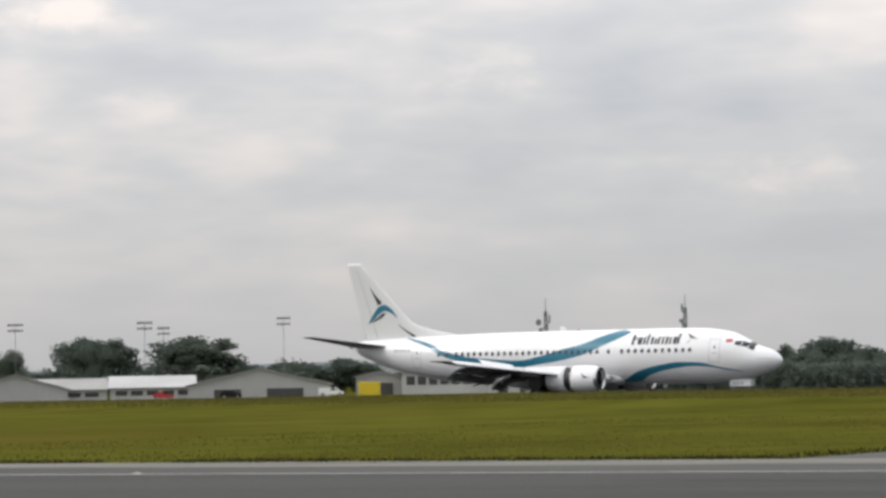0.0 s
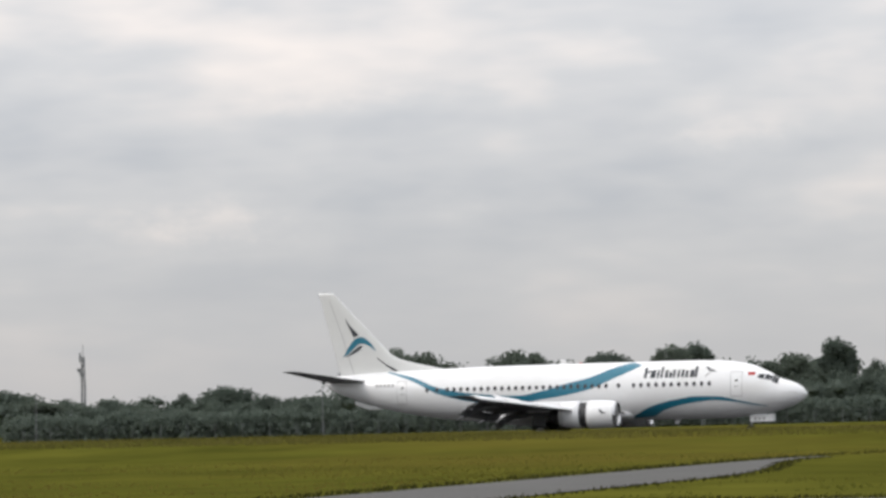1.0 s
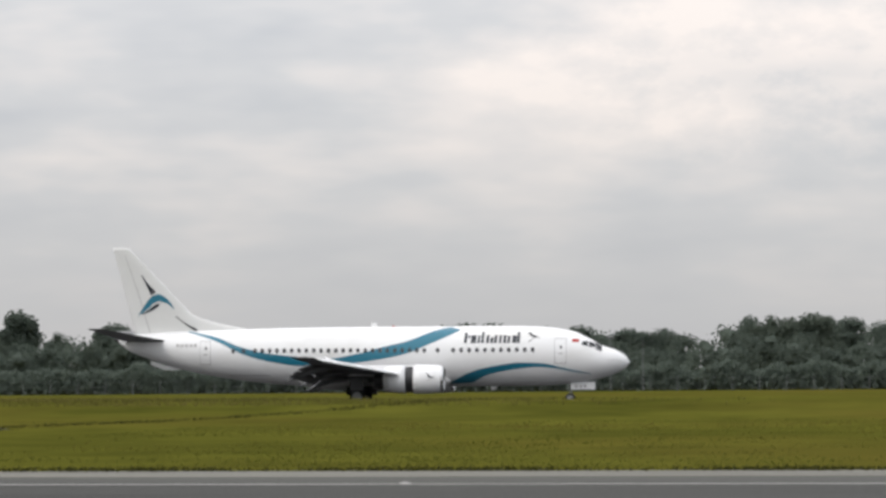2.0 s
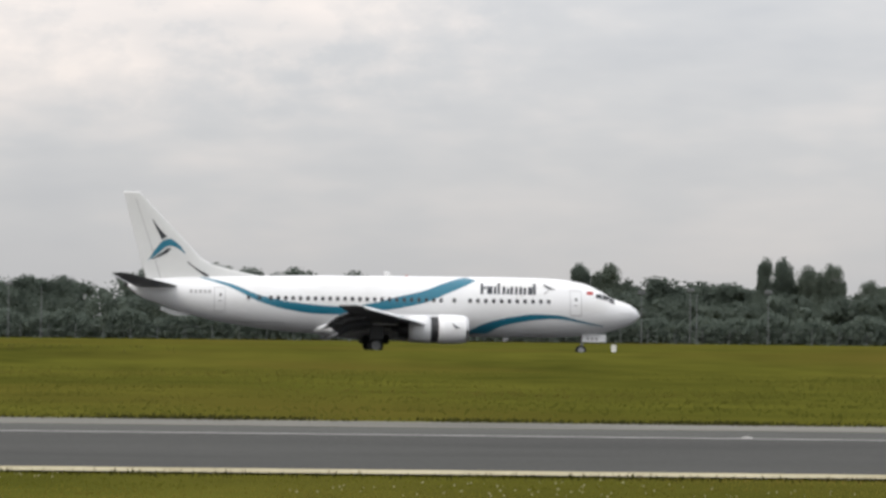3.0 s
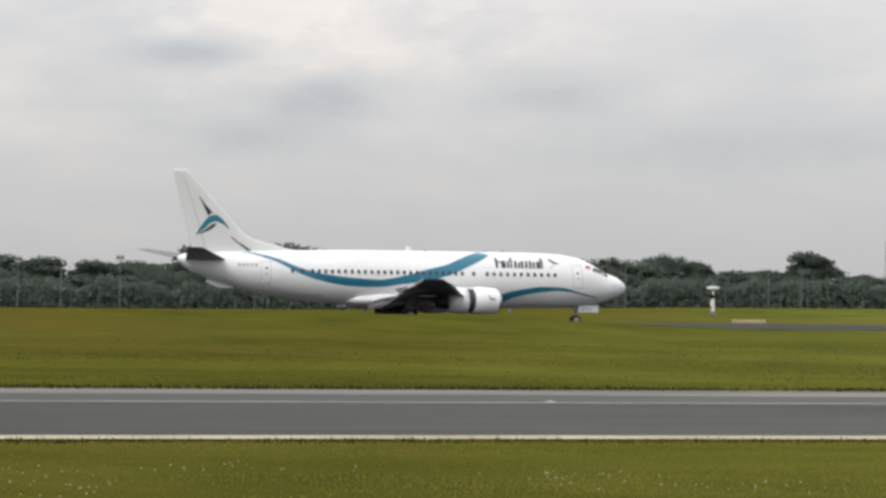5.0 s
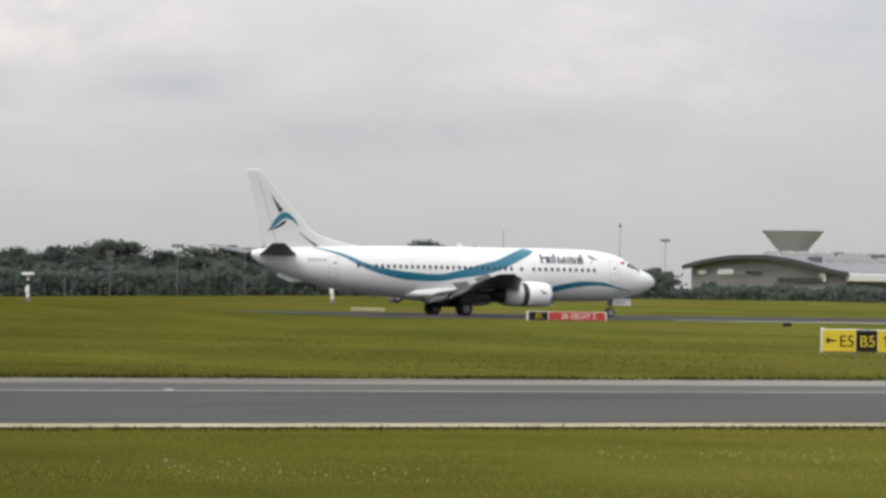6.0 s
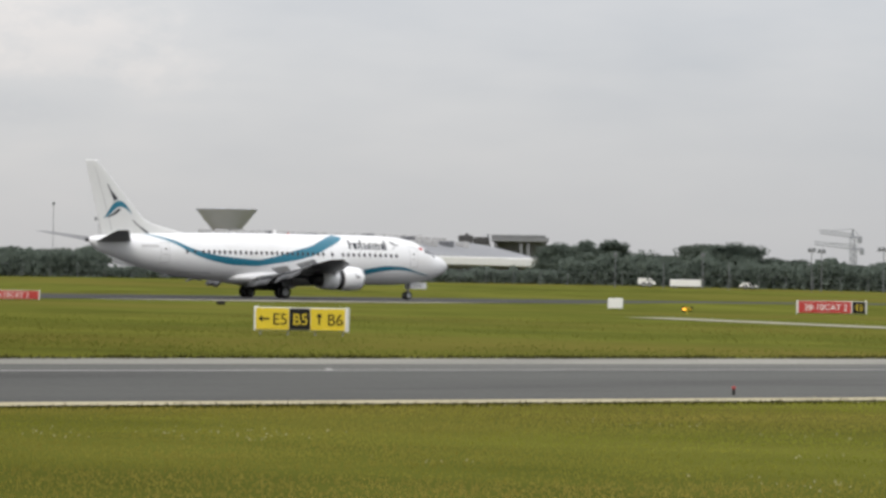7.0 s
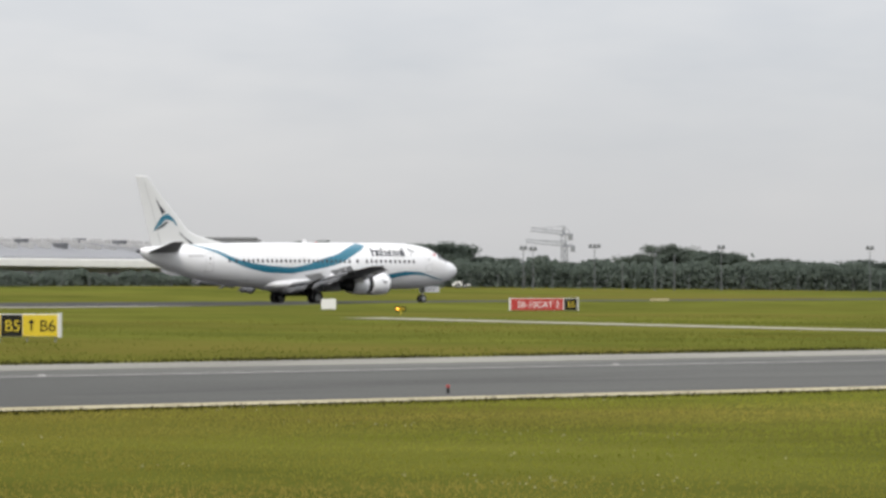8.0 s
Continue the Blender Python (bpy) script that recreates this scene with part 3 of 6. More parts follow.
def airliner():
    jet = empty("airliner", "white twin-engined airliner with teal swooshes braking on the runway", "airplane")
    n = 48
    xs = sorted({*np.linspace(-35.35, -24, 34), *np.linspace(-24, -6.2, 24), *np.linspace(-6, -1, 34), *np.linspace(-0.95, 0, 16)})
    rings = []
    for x in xs:
        t, b, w = section(x)
        rings.append([(float(x), w * math.cos(i * math.tau / n), (t + b) / 2 + (t - b) / 2 * math.sin(i * math.tau / n)) for i in range(n)])
    body = part("fuselage", loft(rings), M_WHITE, jet, "glossy white fuselage", True)
    part("wing_fairing", loft([[(x, w * math.cos(i * math.tau / 28), 1.62 + h * math.sin(i * math.tau / 28)) for i in range(28)] for x, w, h in ((-11.6, 0.5, 0.20), (-12.6, 1.5, 0.46), (-14.0, 1.92, 0.62), (-17.0, 2.08, 0.70), (-20.0, 2.02, 0.68), (-21.8, 1.6, 0.52), (-23.2, 0.5, 0.2))]), M_WHITE, jet, "", True)
    for side in (-1, 1):
        build_wing(jet, side)
        engine(jet, side)
        # tailplane
        rr = []
        for u in np.linspace(0, 1, 8):
            y = 0.45 + u * 5.85
            rr.append(aerofoil(-31.55 - 3.75 * u, -34.75 - 1.62 * u, side * y, 4.30 + 0.82 * u, 0.32 - 0.2 * u))
        rr.append(aerofoil(-35.6, -36.3, side * 6.36, 5.13, 0.04))
        tail = part("tailplane", loft(rr), M_GREY, jet, "grey tailplane", True)
        rr = [[(x, side * y, z) for x, z in ((-34.75 - 1.62 * u + 0.86 - 0.45 * u, 4.315 + 0.82 * u), (-34.75 - 1.62 * u + 0.84 - 0.45 * u, 4.36 + 0.82 * u), (-34.75 - 1.62 * u + 0.80 - 0.45 * u, 4.36 + 0.82 * u), (-34.75 - 1.62 * u + 0.80 - 0.45 * u, 4.315 + 0.82 * u))] for u, y in ((0.15, 1.33), (0.95, 6.0))]
        part("hinge_line", loft(rr), M_SEAM, tail)
    # fin with its long fillet
    part("fin", loft([aerofoil(*fin_edges(z)[:2], 0, z, fin_edges(z)[2], 14, True) for z in (4.7, 5.0, 5.15, 5.35, 5.55, 5.72, 5.9, 6.07, 6.25, 7.0, 8.0, 9.0, 10.0, 10.62, 10.8)]), M_FIN, jet, "white fin", True)
    for side in (-1, 1):
        decal("rudder_gap", [(-32.62, 4.9, -32.56, 4.9), (-33.4, 7.5, -33.35, 7.5), (-34.35, 10.3, -34.31, 10.3)], M_SEAM, jet, lambda x, z, s: on_fin(x - 0.45, z, s), side, n=6)
        decal("fin_mark", [(-33.64, 8.87, -33.62, 8.92), (-33.36, 8.30, -33.22, 8.36), (-32.98, 7.52, -32.62, 7.74)], M_NAVY, jet, on_fin, side, "charcoal plume on the fin", n=6)
        decal("fin_mark", [(-33.90, 6.07, -33.88, 6.10), (-33.10, 6.66, -33.32, 6.98), (-32.75, 6.98, -32.88, 7.46), (-32.40, 7.10, -32.42, 7.58), (-31.95, 6.98, -31.82, 7.22), (-31.38, 6.56, -31.36, 6.60)], M_TEAL, jet, on_fin, side, "teal arched swoosh on the fin", n=6)
        decal("fin_mark", [(-33.66, 6.16, -33.62, 6.22), (-33.05, 6.38, -33.0, 6.62), (-32.55, 6.66, -32.58, 6.92), (-32.34, 6.92, -32.36, 6.95)], M_NAVY, jet, on_fin, side, "charcoal sliver on the fin", n=6)
        decal("swoosh", [(-31.25, 6.02, -31.2, 6.06), (-30.83, 5.66, -30.78, 5.72), (-30.24, 5.24, -30.12, 5.34), (-29.9, 5.0, -29.7, 5.12)], M_NAVY, jet, lambda x, z, s: on_fin(x, z, s), side, n=5)
        decal("swoosh", [(-30.35, 4.96, -30.30, 5.01), (-28.4, 4.36, -28.3, 4.57), (-26.4, 3.41, -26.35, 3.83), (-24.45, 2.88, -24.3, 3.40), (-22.49, 2.61, -22.1, 3.18), (-20.53, 2.57, -20.4, 3.10), (-18.58, 2.81, -18.5, 3.42), (-17.01, 3.03, -16.9, 3.84), (-15.05, 3.46, -15.07, 4.28), (-13.48, 4.12, -13.95, 4.72), (-12.31, 4.62, -13.0, 5.05), (-11.5, 5.03, -12.2, 5.23)], M_TEAL, jet, skin, side, "long teal swoosh along the cabin", n=6)
        decal("swoosh", [(-12.1, 1.36, -12.6, 1.36), (-10.85, 1.42, -11.9, 1.62), (-9.87, 1.88, -11.06, 2.05), (-8.68, 2.19, -9.88, 2.41), (-7.49, 2.38, -8.69, 2.63), (-6.3, 2.48, -7.5, 2.77), (-5.1, 2.39, -6.0, 2.73), (-3.89, 2.16, -4.4, 2.38), (-2.6, 1.97, -2.7, 2.02)], M_TEAL, jet, skin, side, "teal swoosh under the forward cabin", n=6)
        # the name as plain upright bars
        for x, w, z0, z1 in ((-11.16, 0.19, 4.10, 4.84), (-10.93, 0.20, 4.46, 4.62), (-10.62, 0.36, 4.10, 4.64), (-10.26, 0.17, 4.10, 4.64), (-10.00, 0.17, 4.10, 4.86), (-9.66, 0.20, 4.10, 4.64),
                             (-9.38, 0.19, 4.10, 4.50), (-9.12, 0.19, 4.10, 4.64), (-8.80, 0.17, 4.10, 4.64), (-8.50, 0.19, 4.10, 4.64), (-8.22, 0.19, 4.10, 4.58), (-7.84, 0.30, 4.10, 4.62), (-7.56, 0.18, 4.10, 4.86)):
            decal("name_bar", [(x - w / 2, z0, x - w / 2 + 0.05, z1), (x + w / 2, z0, x + w / 2 + 0.05, z1)], M_NAVY, jet, skin, side, n=2)
        decal("name_mark", [(-6.90, 4.80, -6.80, 4.84), (-6.60, 4.52, -6.45, 4.62), (-6.12, 4.44, -6.12, 4.48)], M_NAVY, jet, skin, side, n=4)
        decal("name_mark", [(-6.92, 4.14, -6.84, 4.12), (-6.68, 4.38, -6.50, 4.40), (-6.40, 4.50, -6.36, 4.50)], M_SEAM, jet, skin, side, n=4)
        decal("flag", [(-3.90, 4.16, -3.90, 4.37), (-3.43, 4.16, -3.43, 4.37)], M_REDP, jet, skin, side, "small red flag", n=3)
        for k in range(5):
            x = -31.05 + k * 0.31
            decal("registration_bar", [(x, 3.90, x, 4.14), (x + 0.2, 3.90, x + 0.2, 4.14)], M_SEAM, jet, skin, side, n=2)
        for x0, x1, z0, z1 in ((-5.10, -4.28, 2.70, 4.42), (-29.40, -28.64, 2.70, 4.32)):
            door = decal("door", [(x0, z0, x0, z1), (x1, z0, x1, z1)], M_WHITE, jet, lambda x, z, s: skin(x, z, s, 0.010), side, n=4)
            for pr in ([(x0, z0, x0, z1), (x0 + 0.035, z0, x0 + 0.035, z1)], [(x1 - 0.035, z0, x1 - 0.035, z1), (x1, z0, x1, z1)], [(x0, z1 - 0.04, x0, z1), (x1, z1 - 0.04, x1, z1)], [(x0, z0, x0, z0 + 0.05), (x1, z0, x1, z0 + 0.05)]):
                decal("seam", pr, M_SEAM, door, lambda x, z, s: skin(x, z, s, 0.018), side, n=3)
            decal("door_handle", [(x0 + 0.25, 3.35, x0 + 0.25, 3.43), (x0 + 0.55, 3.35, x0 + 0.55, 3.43)], M_SEAM, door, lambda x, z, s: skin(x, z, s, 0.022), side, n=2)
            decal("door_window", [(x0 + 0.36, 3.72, x0 + 0.36, 3.9), (x0 + 0.5, 3.72, x0 + 0.5, 3.9)], M_CABIN, door, lambda x, z, s: skin(x, z, s, 0.022), side, n=2)
        # cockpit panes
        for k, pr in enumerate(([(-3.28, 3.98, -3.22, 4.20), (-2.86, 3.86, -2.80, 4.24)], [(-2.80, 3.85, -2.74, 4.22), (-2.36, 3.78, -2.28, 4.06)], [(-2.30, 3.76, -2.22, 4.03), (-1.98, 3.70, -1.92, 3.90)])):
            decal("cockpit_window", pr, M_GLASS, jet, skin, side, "dark cockpit window", n=4)
        decal("seam", [(-1.55, 2.9, -1.55, 2.93), (-0.6, 2.88, -0.6, 2.91)], M_SEAM, jet, skin, side, n=3)
        decal("seam", [(-27.5, 1.95, -27.5, 1.99), (-24.6, 1.95, -24.6, 1.99)], M_SEAM, jet, skin, side, n=3)
        # cabin windows
        bm = bmesh.new()
        add_box(bm, -0.125, -0.012, -0.175, 0.125, 0.012, 0.175, 0.0)
        bmesh.ops.bevel(bm, geom=[e for e in bm.edges if abs(e.verts[0].co.y - e.verts[1].co.y) > 0.01], offset=0.08, segments=3, affect="EDGES")
        pane = mesh_of("cabin_window", bm, M_CABIN)
        for x in [-27.07, -26.34] + [-25.56 + k * 0.5045 for k in range(24)] + [-13.05] + [-11.98 + k * 0.541 for k in range(11)]:
            p, q, r = skin(x, 3.64, side, 0.006), skin(x + 0.1, 3.64, side, 0.006), skin(x, 3.74, side, 0.006)
            ob = new("cabin_window", pane)
            ob.parent = jet
            ux, uz = (q - p).normalized(), (r - p).normalized()
            uy = uz.cross(ux).normalized()
            m = Matrix((ux, uy, ux.cross(uy))).transposed().to_4x4()
            ob.matrix_basis = Matrix.Translation(p) @ m
    # windscreen in front
    bm = bmesh.new()
    cols = []
    for i in range(9):
        a = radians(38 + i * 13)
        row = []
        for x in (-1.90, -2.02, -2.16, -2.30):
            t, b, w = section(x)
            row.append(bm.verts.new((x, (w + 0.012) * math.cos(a), (t + b) / 2 + ((t - b) / 2 + 0.012) * math.sin(a))))
        cols.append(row)
    for c, d in zip(cols, cols[1:]):
        for i in range(3):
            bm.faces.new((c[i], c[i + 1], d[i + 1], d[i]))
    part("windscreen", bm, M_GLASS, jet, "dark cockpit windscreen", True)
    # belly, aerials, lamps and tail skid
    part("aerial", loft([aerofoil(-17.2, -17.7, 0, 5.24, 0.05, 5, True), aerofoil(-17.4, -17.75, 0, 5.58, 0.03, 5, True)]), M_WHITE, jet)
    part("aerial", loft([aerofoil(-9.0, -9.5, 0, 1.22, 0.05, 5, True), aerofoil(-9.2, -9.5, 0, 0.92, 0.03, 5, True)]), M_WHITE, jet)
    part("beacon", tube((-16.2, 0, 5.24), (-16.2, 0, 5.36), 0.1, 0.06, 8), M_REDP, jet, "red beacon lamp")
    part("tail_outlet", tube((-35.2, 0, 4.4), (-35.5, 0, 4.42), 0.14, 0.12, 12), M_DARKMETAL, jet)
    part("tail_strake", loft([[(x, y, z) for y in (-0.05, 0.05) for z in (a, b)][:2] + [(x, 0.05, b), (x, 0.05, a)] for x, a, b in ((-31.0, 2.35, 2.5), (-32.0, 2.35, 2.7), (-33.0, 2.72, 3.0))]), M_WHITE, jet, "small pale tail skid")
    # nose gear
    nose = empty("nose_gear", "", "")
    nose.parent = jet
    nose.matrix_basis = pose(-4.1, 0, 0)
    part("strut", tube((0, 0, 0.34), (0.25, 0, 1.7), 0.085, 0.1, 10), M_GALV, nose)
    part("axle", tube((0, -0.26, 0.34), (0, 0.26, 0.34), 0.05, n=8), M_GALV, nose)
    part("drag_brace", tube((0.1, 0, 0.9), (1.1, 0, 1.5), 0.05, n=8), M_GALV, nose)
    for s in (-1, 1):
        d = part("gear_door", box(0.05, s * 0.42 - 0.02, 0.92, 1.7, s * 0.42 + 0.02, 1.46, 0.015), M_WHITE, nose, "white nose gear door")
        for k in range(3):
            part("number_bar", box(0.35 + k * 0.3, s * 0.45 - 0.006, 1.05, 0.52 + k * 0.3, s * 0.45 + 0.006, 1.25), M_SEAM, d)
        WHEELS.append((wheel("wheel", 0.345, 0.2, nose, pose(0, s * 0.2, 0.345)), 0.345, (0, s * 0.2, 0.345)))
    part("taxi_lamp", tube((0.12, 0, 1.0), (0.22, 0, 1.0), 0.09, n=10), M_WHTP, nose)
    # main gear, with a black block added below the belly between the wheels
    part("gear_bay", box(-19.3, -2.2, 0.60, -17.5, 2.2, 1.2, 0.1), M_BLKP, jet, "black block filling the space between the main wheels")
    for side in (-1, 1):
        main = empty("main_gear", "", "")
        main.parent = jet
        main.matrix_basis = pose(-18.45, side * 2.62, 0)
        part("strut", tube((0, 0, 0.5), (0.05, side * 0.12, 2.0), 0.12, 0.14, 12), M_DARKMETAL, main)
        part("axle", tube((0, -0.5, 0.51), (0, 0.5, 0.51), 0.07, n=8), M_GALV, main)
        part("side_brace", tube((0, 0, 1.0), (0.0, -side * 1.3, 1.75), 0.06, n=8), M_DARKMETAL, main)
        bm = tube((-0.15, 0, 0.62), (-0.35, 0, 0.95), 0.035)
        add_tube(bm, (-0.35, 0, 0.95), (-0.1, 0, 1.3), 0.035)
        part("torque_link", bm, M_GALV, main)
        part("gear_door", box(-0.45, side * 0.62, 0.95, 0.5, side * 0.66, 2.0, 0.015), M_GREY, main, "grey main gear door")
        for s in (-1, 1):
            WHEELS.append((wheel("wheel", 0.51, 0.36, main, pose(0, s * 0.36, 0.51)), 0.51, (0, s * 0.36, 0.51)))
    return jet


WHEELS = []
JET = airliner()


# ---- woods ----
def place_at(az, r):
    """Point on the ground at a bearing and distance from the eye."""
    x, y = r * math.sin(radians(az)), r * math.cos(radians(az))
    return x, y, gz(x, y)


def unit_ball():
    bm = bmesh.new()
    bmesh.ops.create_icosphere(bm, subdivisions=2, radius=1.0)
    vs, fs = [v.co.copy() for v in bm.verts], [tuple(v.index for v in f.verts) for f in bm.faces]
    bm.free()
    return vs, fs


BALL = unit_ball()


def leafy_heart(verts, faces, c, rx, rz, rng, floor=None):
    """The closed foliage inside a lobe of a crown, uneven all over."""
    i, seed = len(verts), rng.uniform(0, 50)
    for v in BALL[0]:
        k = 1 + 0.55 * noise.noise(v * 1.7 + Vector((seed, 0, 0))) + 0.3 * noise.noise(v * 4.1 + Vector((0, seed, 0)))
        p = c + Vector((v.x * rx * k, v.y * rx * k, v.z * rz * k))
        if floor is not None:
            p.z = max(p.z, floor)
        verts.append(p)
    faces.extend([(a + i, b + i, d + i) for a, b, d in BALL[1]])


def tree_proto(seed, slim, mat, bare=0.0):
    """A tree one metre tall to be scaled: tapered trunk, limbs, and a crown of many leaf clumps in lobes."""
    rng = random.Random(seed)
    root = empty("tree", "", "tree")
    bm = tube((0, 0, -0.02), (0.01, 0, 0.32), 0.022, 0.015, 7)
    add_tube(bm, (0.01, 0, 0.32), (rng.uniform(-0.03, 0.03), 0.0, 0.72), 0.015, 0.005, 6)
    lobes = []
    for k in range(20):
        a, h = k * 2.4 + rng.uniform(-0.4, 0.4), rng.uniform(0.28, 0.86)
        reach = slim * rng.uniform(0.5, 1.0) * math.sqrt(max(0.05, 1 - ((h - 0.45) / 0.55) ** 2))
        c = Vector((reach * math.cos(a), reach * math.sin(a), h))
        lobes.append((c, rng.uniform(0.085, 0.15) * (0.6 + slim)))
        if k < 9:
            add_tube(bm, (0.01, 0, min(0.6, h * 0.65)), c, 0.008, 0.003, 5, False)
    lobes.append((Vector((rng.uniform(-0.04, 0.04), 0, 0.88)), 0.11))
    # the full heart of the crown
    for h, r in ((0.24, 0.62), (0.38, 0.78), (0.52, 0.74), (0.66, 0.60), (0.77, 0.46)):
        for _ in range(2):
            lobes.append((Vector((rng.gauss(0, 0.25) * slim, rng.gauss(0, 0.25) * slim, h)), r * slim))
    part("trunk", bm, M_BARK, root)
    verts, faces = [], []
    for c, r in lobes:
        leafy_heart(verts, faces, c, r * 0.5, min(r, 0.15) * 0.5, rng)
        for _ in range(260):
            d = Vector((rng.gauss(0, 1), rng.gauss(0, 1), rng.gauss(0, 1))).normalized()
            p = c + Vector((d.x, d.y, d.z * min(1.0, 0.15 / r))) * r * rng.uniform(0.3, 1.3)
            if p.z > 1.0:
                p.z = 1.0 - rng.uniform(0, 0.03)
            s = rng.uniform(0.009, 0.022)
            u = Vector((rng.gauss(0, 1), rng.gauss(0, 1), rng.gauss(0, 1))).normalized()
            v = u.orthogonal().normalized()
            w = u.cross(v)
            i = len(verts)
            verts += [p + u * s, p + v * s * 1.1, p - u * s * 0.9, p - v * s, p + w * s * 0.9]
            faces += [(i, i + 1, i + 4), (i + 1, i + 2, i + 4), (i + 2, i + 3, i + 4), (i + 3, i, i + 4)]
    raw("crown", [tuple(v) for v in verts], faces, mat, root)
    return root


SKYLINE = []


def build_woods():
    protos = [tree_proto(11, 0.34, M_HAZY_LEAF), tree_proto(12, 0.28, M_HAZY_LEAF2), tree_proto(13, 0.40, M_HAZY_LEAF), tree_proto(14, 0.22, M_HAZY_LEAF2), tree_proto(15, 0.36, M_HAZY_LEAF2)]
    for i, p in enumerate(protos):
        x, y, z = place_at(-36 - i * 1.2, 640)
        p.matrix_basis = pose(x, y, z - 0.1)
        p.scale = (11, 11, 10)
        tagged(p, "dark green, haze-tinted broadleaf tree in the wood behind the airfield", "tree", "trees behind the airfield")
    # bearing, width and top (degrees) of the crowns that stand out of the skyline, from west to east
    west = [(-32.65, .34, .55), (-31.5, .5, .73), (-31.05, .5, .70), (-29.86, .74, .72), (-29.1, .6, .27), (-28.3, .6, .30), (-27.58, .61, .34),
            (-24.24, .52, .51), (-23.58, .61, .54), (-23.03, .6, .36), (-21.91, .6, .37), (-20.74, .35, .44), (-20.06, .52, .54), (-19.45, .5, .37),
            (-18.8, .6, .36), (-17.85, .5, 1.05), (-17.45, .45, 1.07), (-17.0, .5, 1.0), (-15.6, .5, 1.0), (-15.3, .4, .95), (-14.16, .7, .95)]
    mid_west = [(-13.2, .5, 1.03), (-12.8, .5, 1.07), (-11.36, .52, .86), (-10.66, .62, 1.09), (-10.08, .33, .74), (-9.24, .48, .88), (-6.3, .6, .66), (-5.8, .6, .68),
                (-5.0, .6, .79), (-4.5, .6, .82), (-3.8, .6, .86), (-3.3, .6, .86), (-2.6, .6, .80), (-2.0, .6, .82), (-1.3, .5, .78), (-0.8, .5, .77)]
    middle = [(.6, .4, .96), (.95, .4, .96), (1.53, .5, 1.0), (2.1, .44, .94), (2.89, .44, .95), (3.76, .44, .91), (4.6, .5, .82), (5.5, .5, .8), (6.51, .7, .75), (7.25, .36, 1.08), (7.7, .38, 1.08), (8.42, .7, .88),
              (9.2, .6, .81), (9.6, .5, .8), (10.09, .26, 1.2), (10.35, .26, 1.21), (10.75, .32, 1.08), (11.1, .3, 1.11), (11.72, .3, .86), (12.31, .44, .78), (12.75, .5, .86), (13.15, .5, .9), (13.72, .6, .91)]
    mid_east = [(14.6, .6, .7), (15.4, .6, .66), (16.2, .6, .62), (16.84, .7, .61), (17.62, .44, .85), (18.1, .5, .95), (18.5, .5, .95), (19.09, .7, .92), (19.83, .6, .76), (20.4, .5, .69), (20.9, .5, .69), (21.5, .5, .72), (22.3, .7, .83), (23.12, .7, .68),
                (24.12, .7, .76), (25.03, .4, .83), (25.49, .41, .73), (26.12, .7, .58), (26.6, .6, .6), (27.21, .55, .9), (28.0, .5, .55), (28.7, .5, .5), (29.5, .5, .5), (30.3, .5, .48)]
    east = [(38.0, .4, .69), (38.4, .4, .73), (38.8, .45, .75), (39.38, .7, .54), (40.2, .5, .70), (40.65, .5, .73), (41.2, .5, .5), (41.7, .5, .48), (42.4, .5, .42), (43.0, .5, .46), (43.69, .43, .54), (44.12, .43, .69), (44.6, .4, .58), (44.9, .4, .58),
            (45.29, .35, .44), (45.81, .6, .46), (46.42, .5, .38), (47.14, .55, .44), (48.0, .6, .45), (49.0, .6, .42)]
    rng = random.Random(5)

    def plant(az, wide, top, r, proto):
        x, y, z = place_at(az, r)
        tall = r * math.tan(radians(top)) + EYE.z - z + 0.2
        spread = radians(wide) * r * 0.80 / 0.36
        t = copy_thing(protos[proto], pose(x, y, z - 0.1, 0, 0, rng.uniform(0, 360)))
        t.scale = (spread, spread, tall)

    for row in (west, mid_west, middle, mid_east, east):
        for az, wide, top in row:
            SKYLINE.append((az, top))
            wide *= 1.0 if top > 1.02 or wide < 0.4 else 1.3
            plant(az, wide, top, rng.uniform(560, 610) if az > -23.4 else rng.uniform(780, 830), rng.randrange(5))


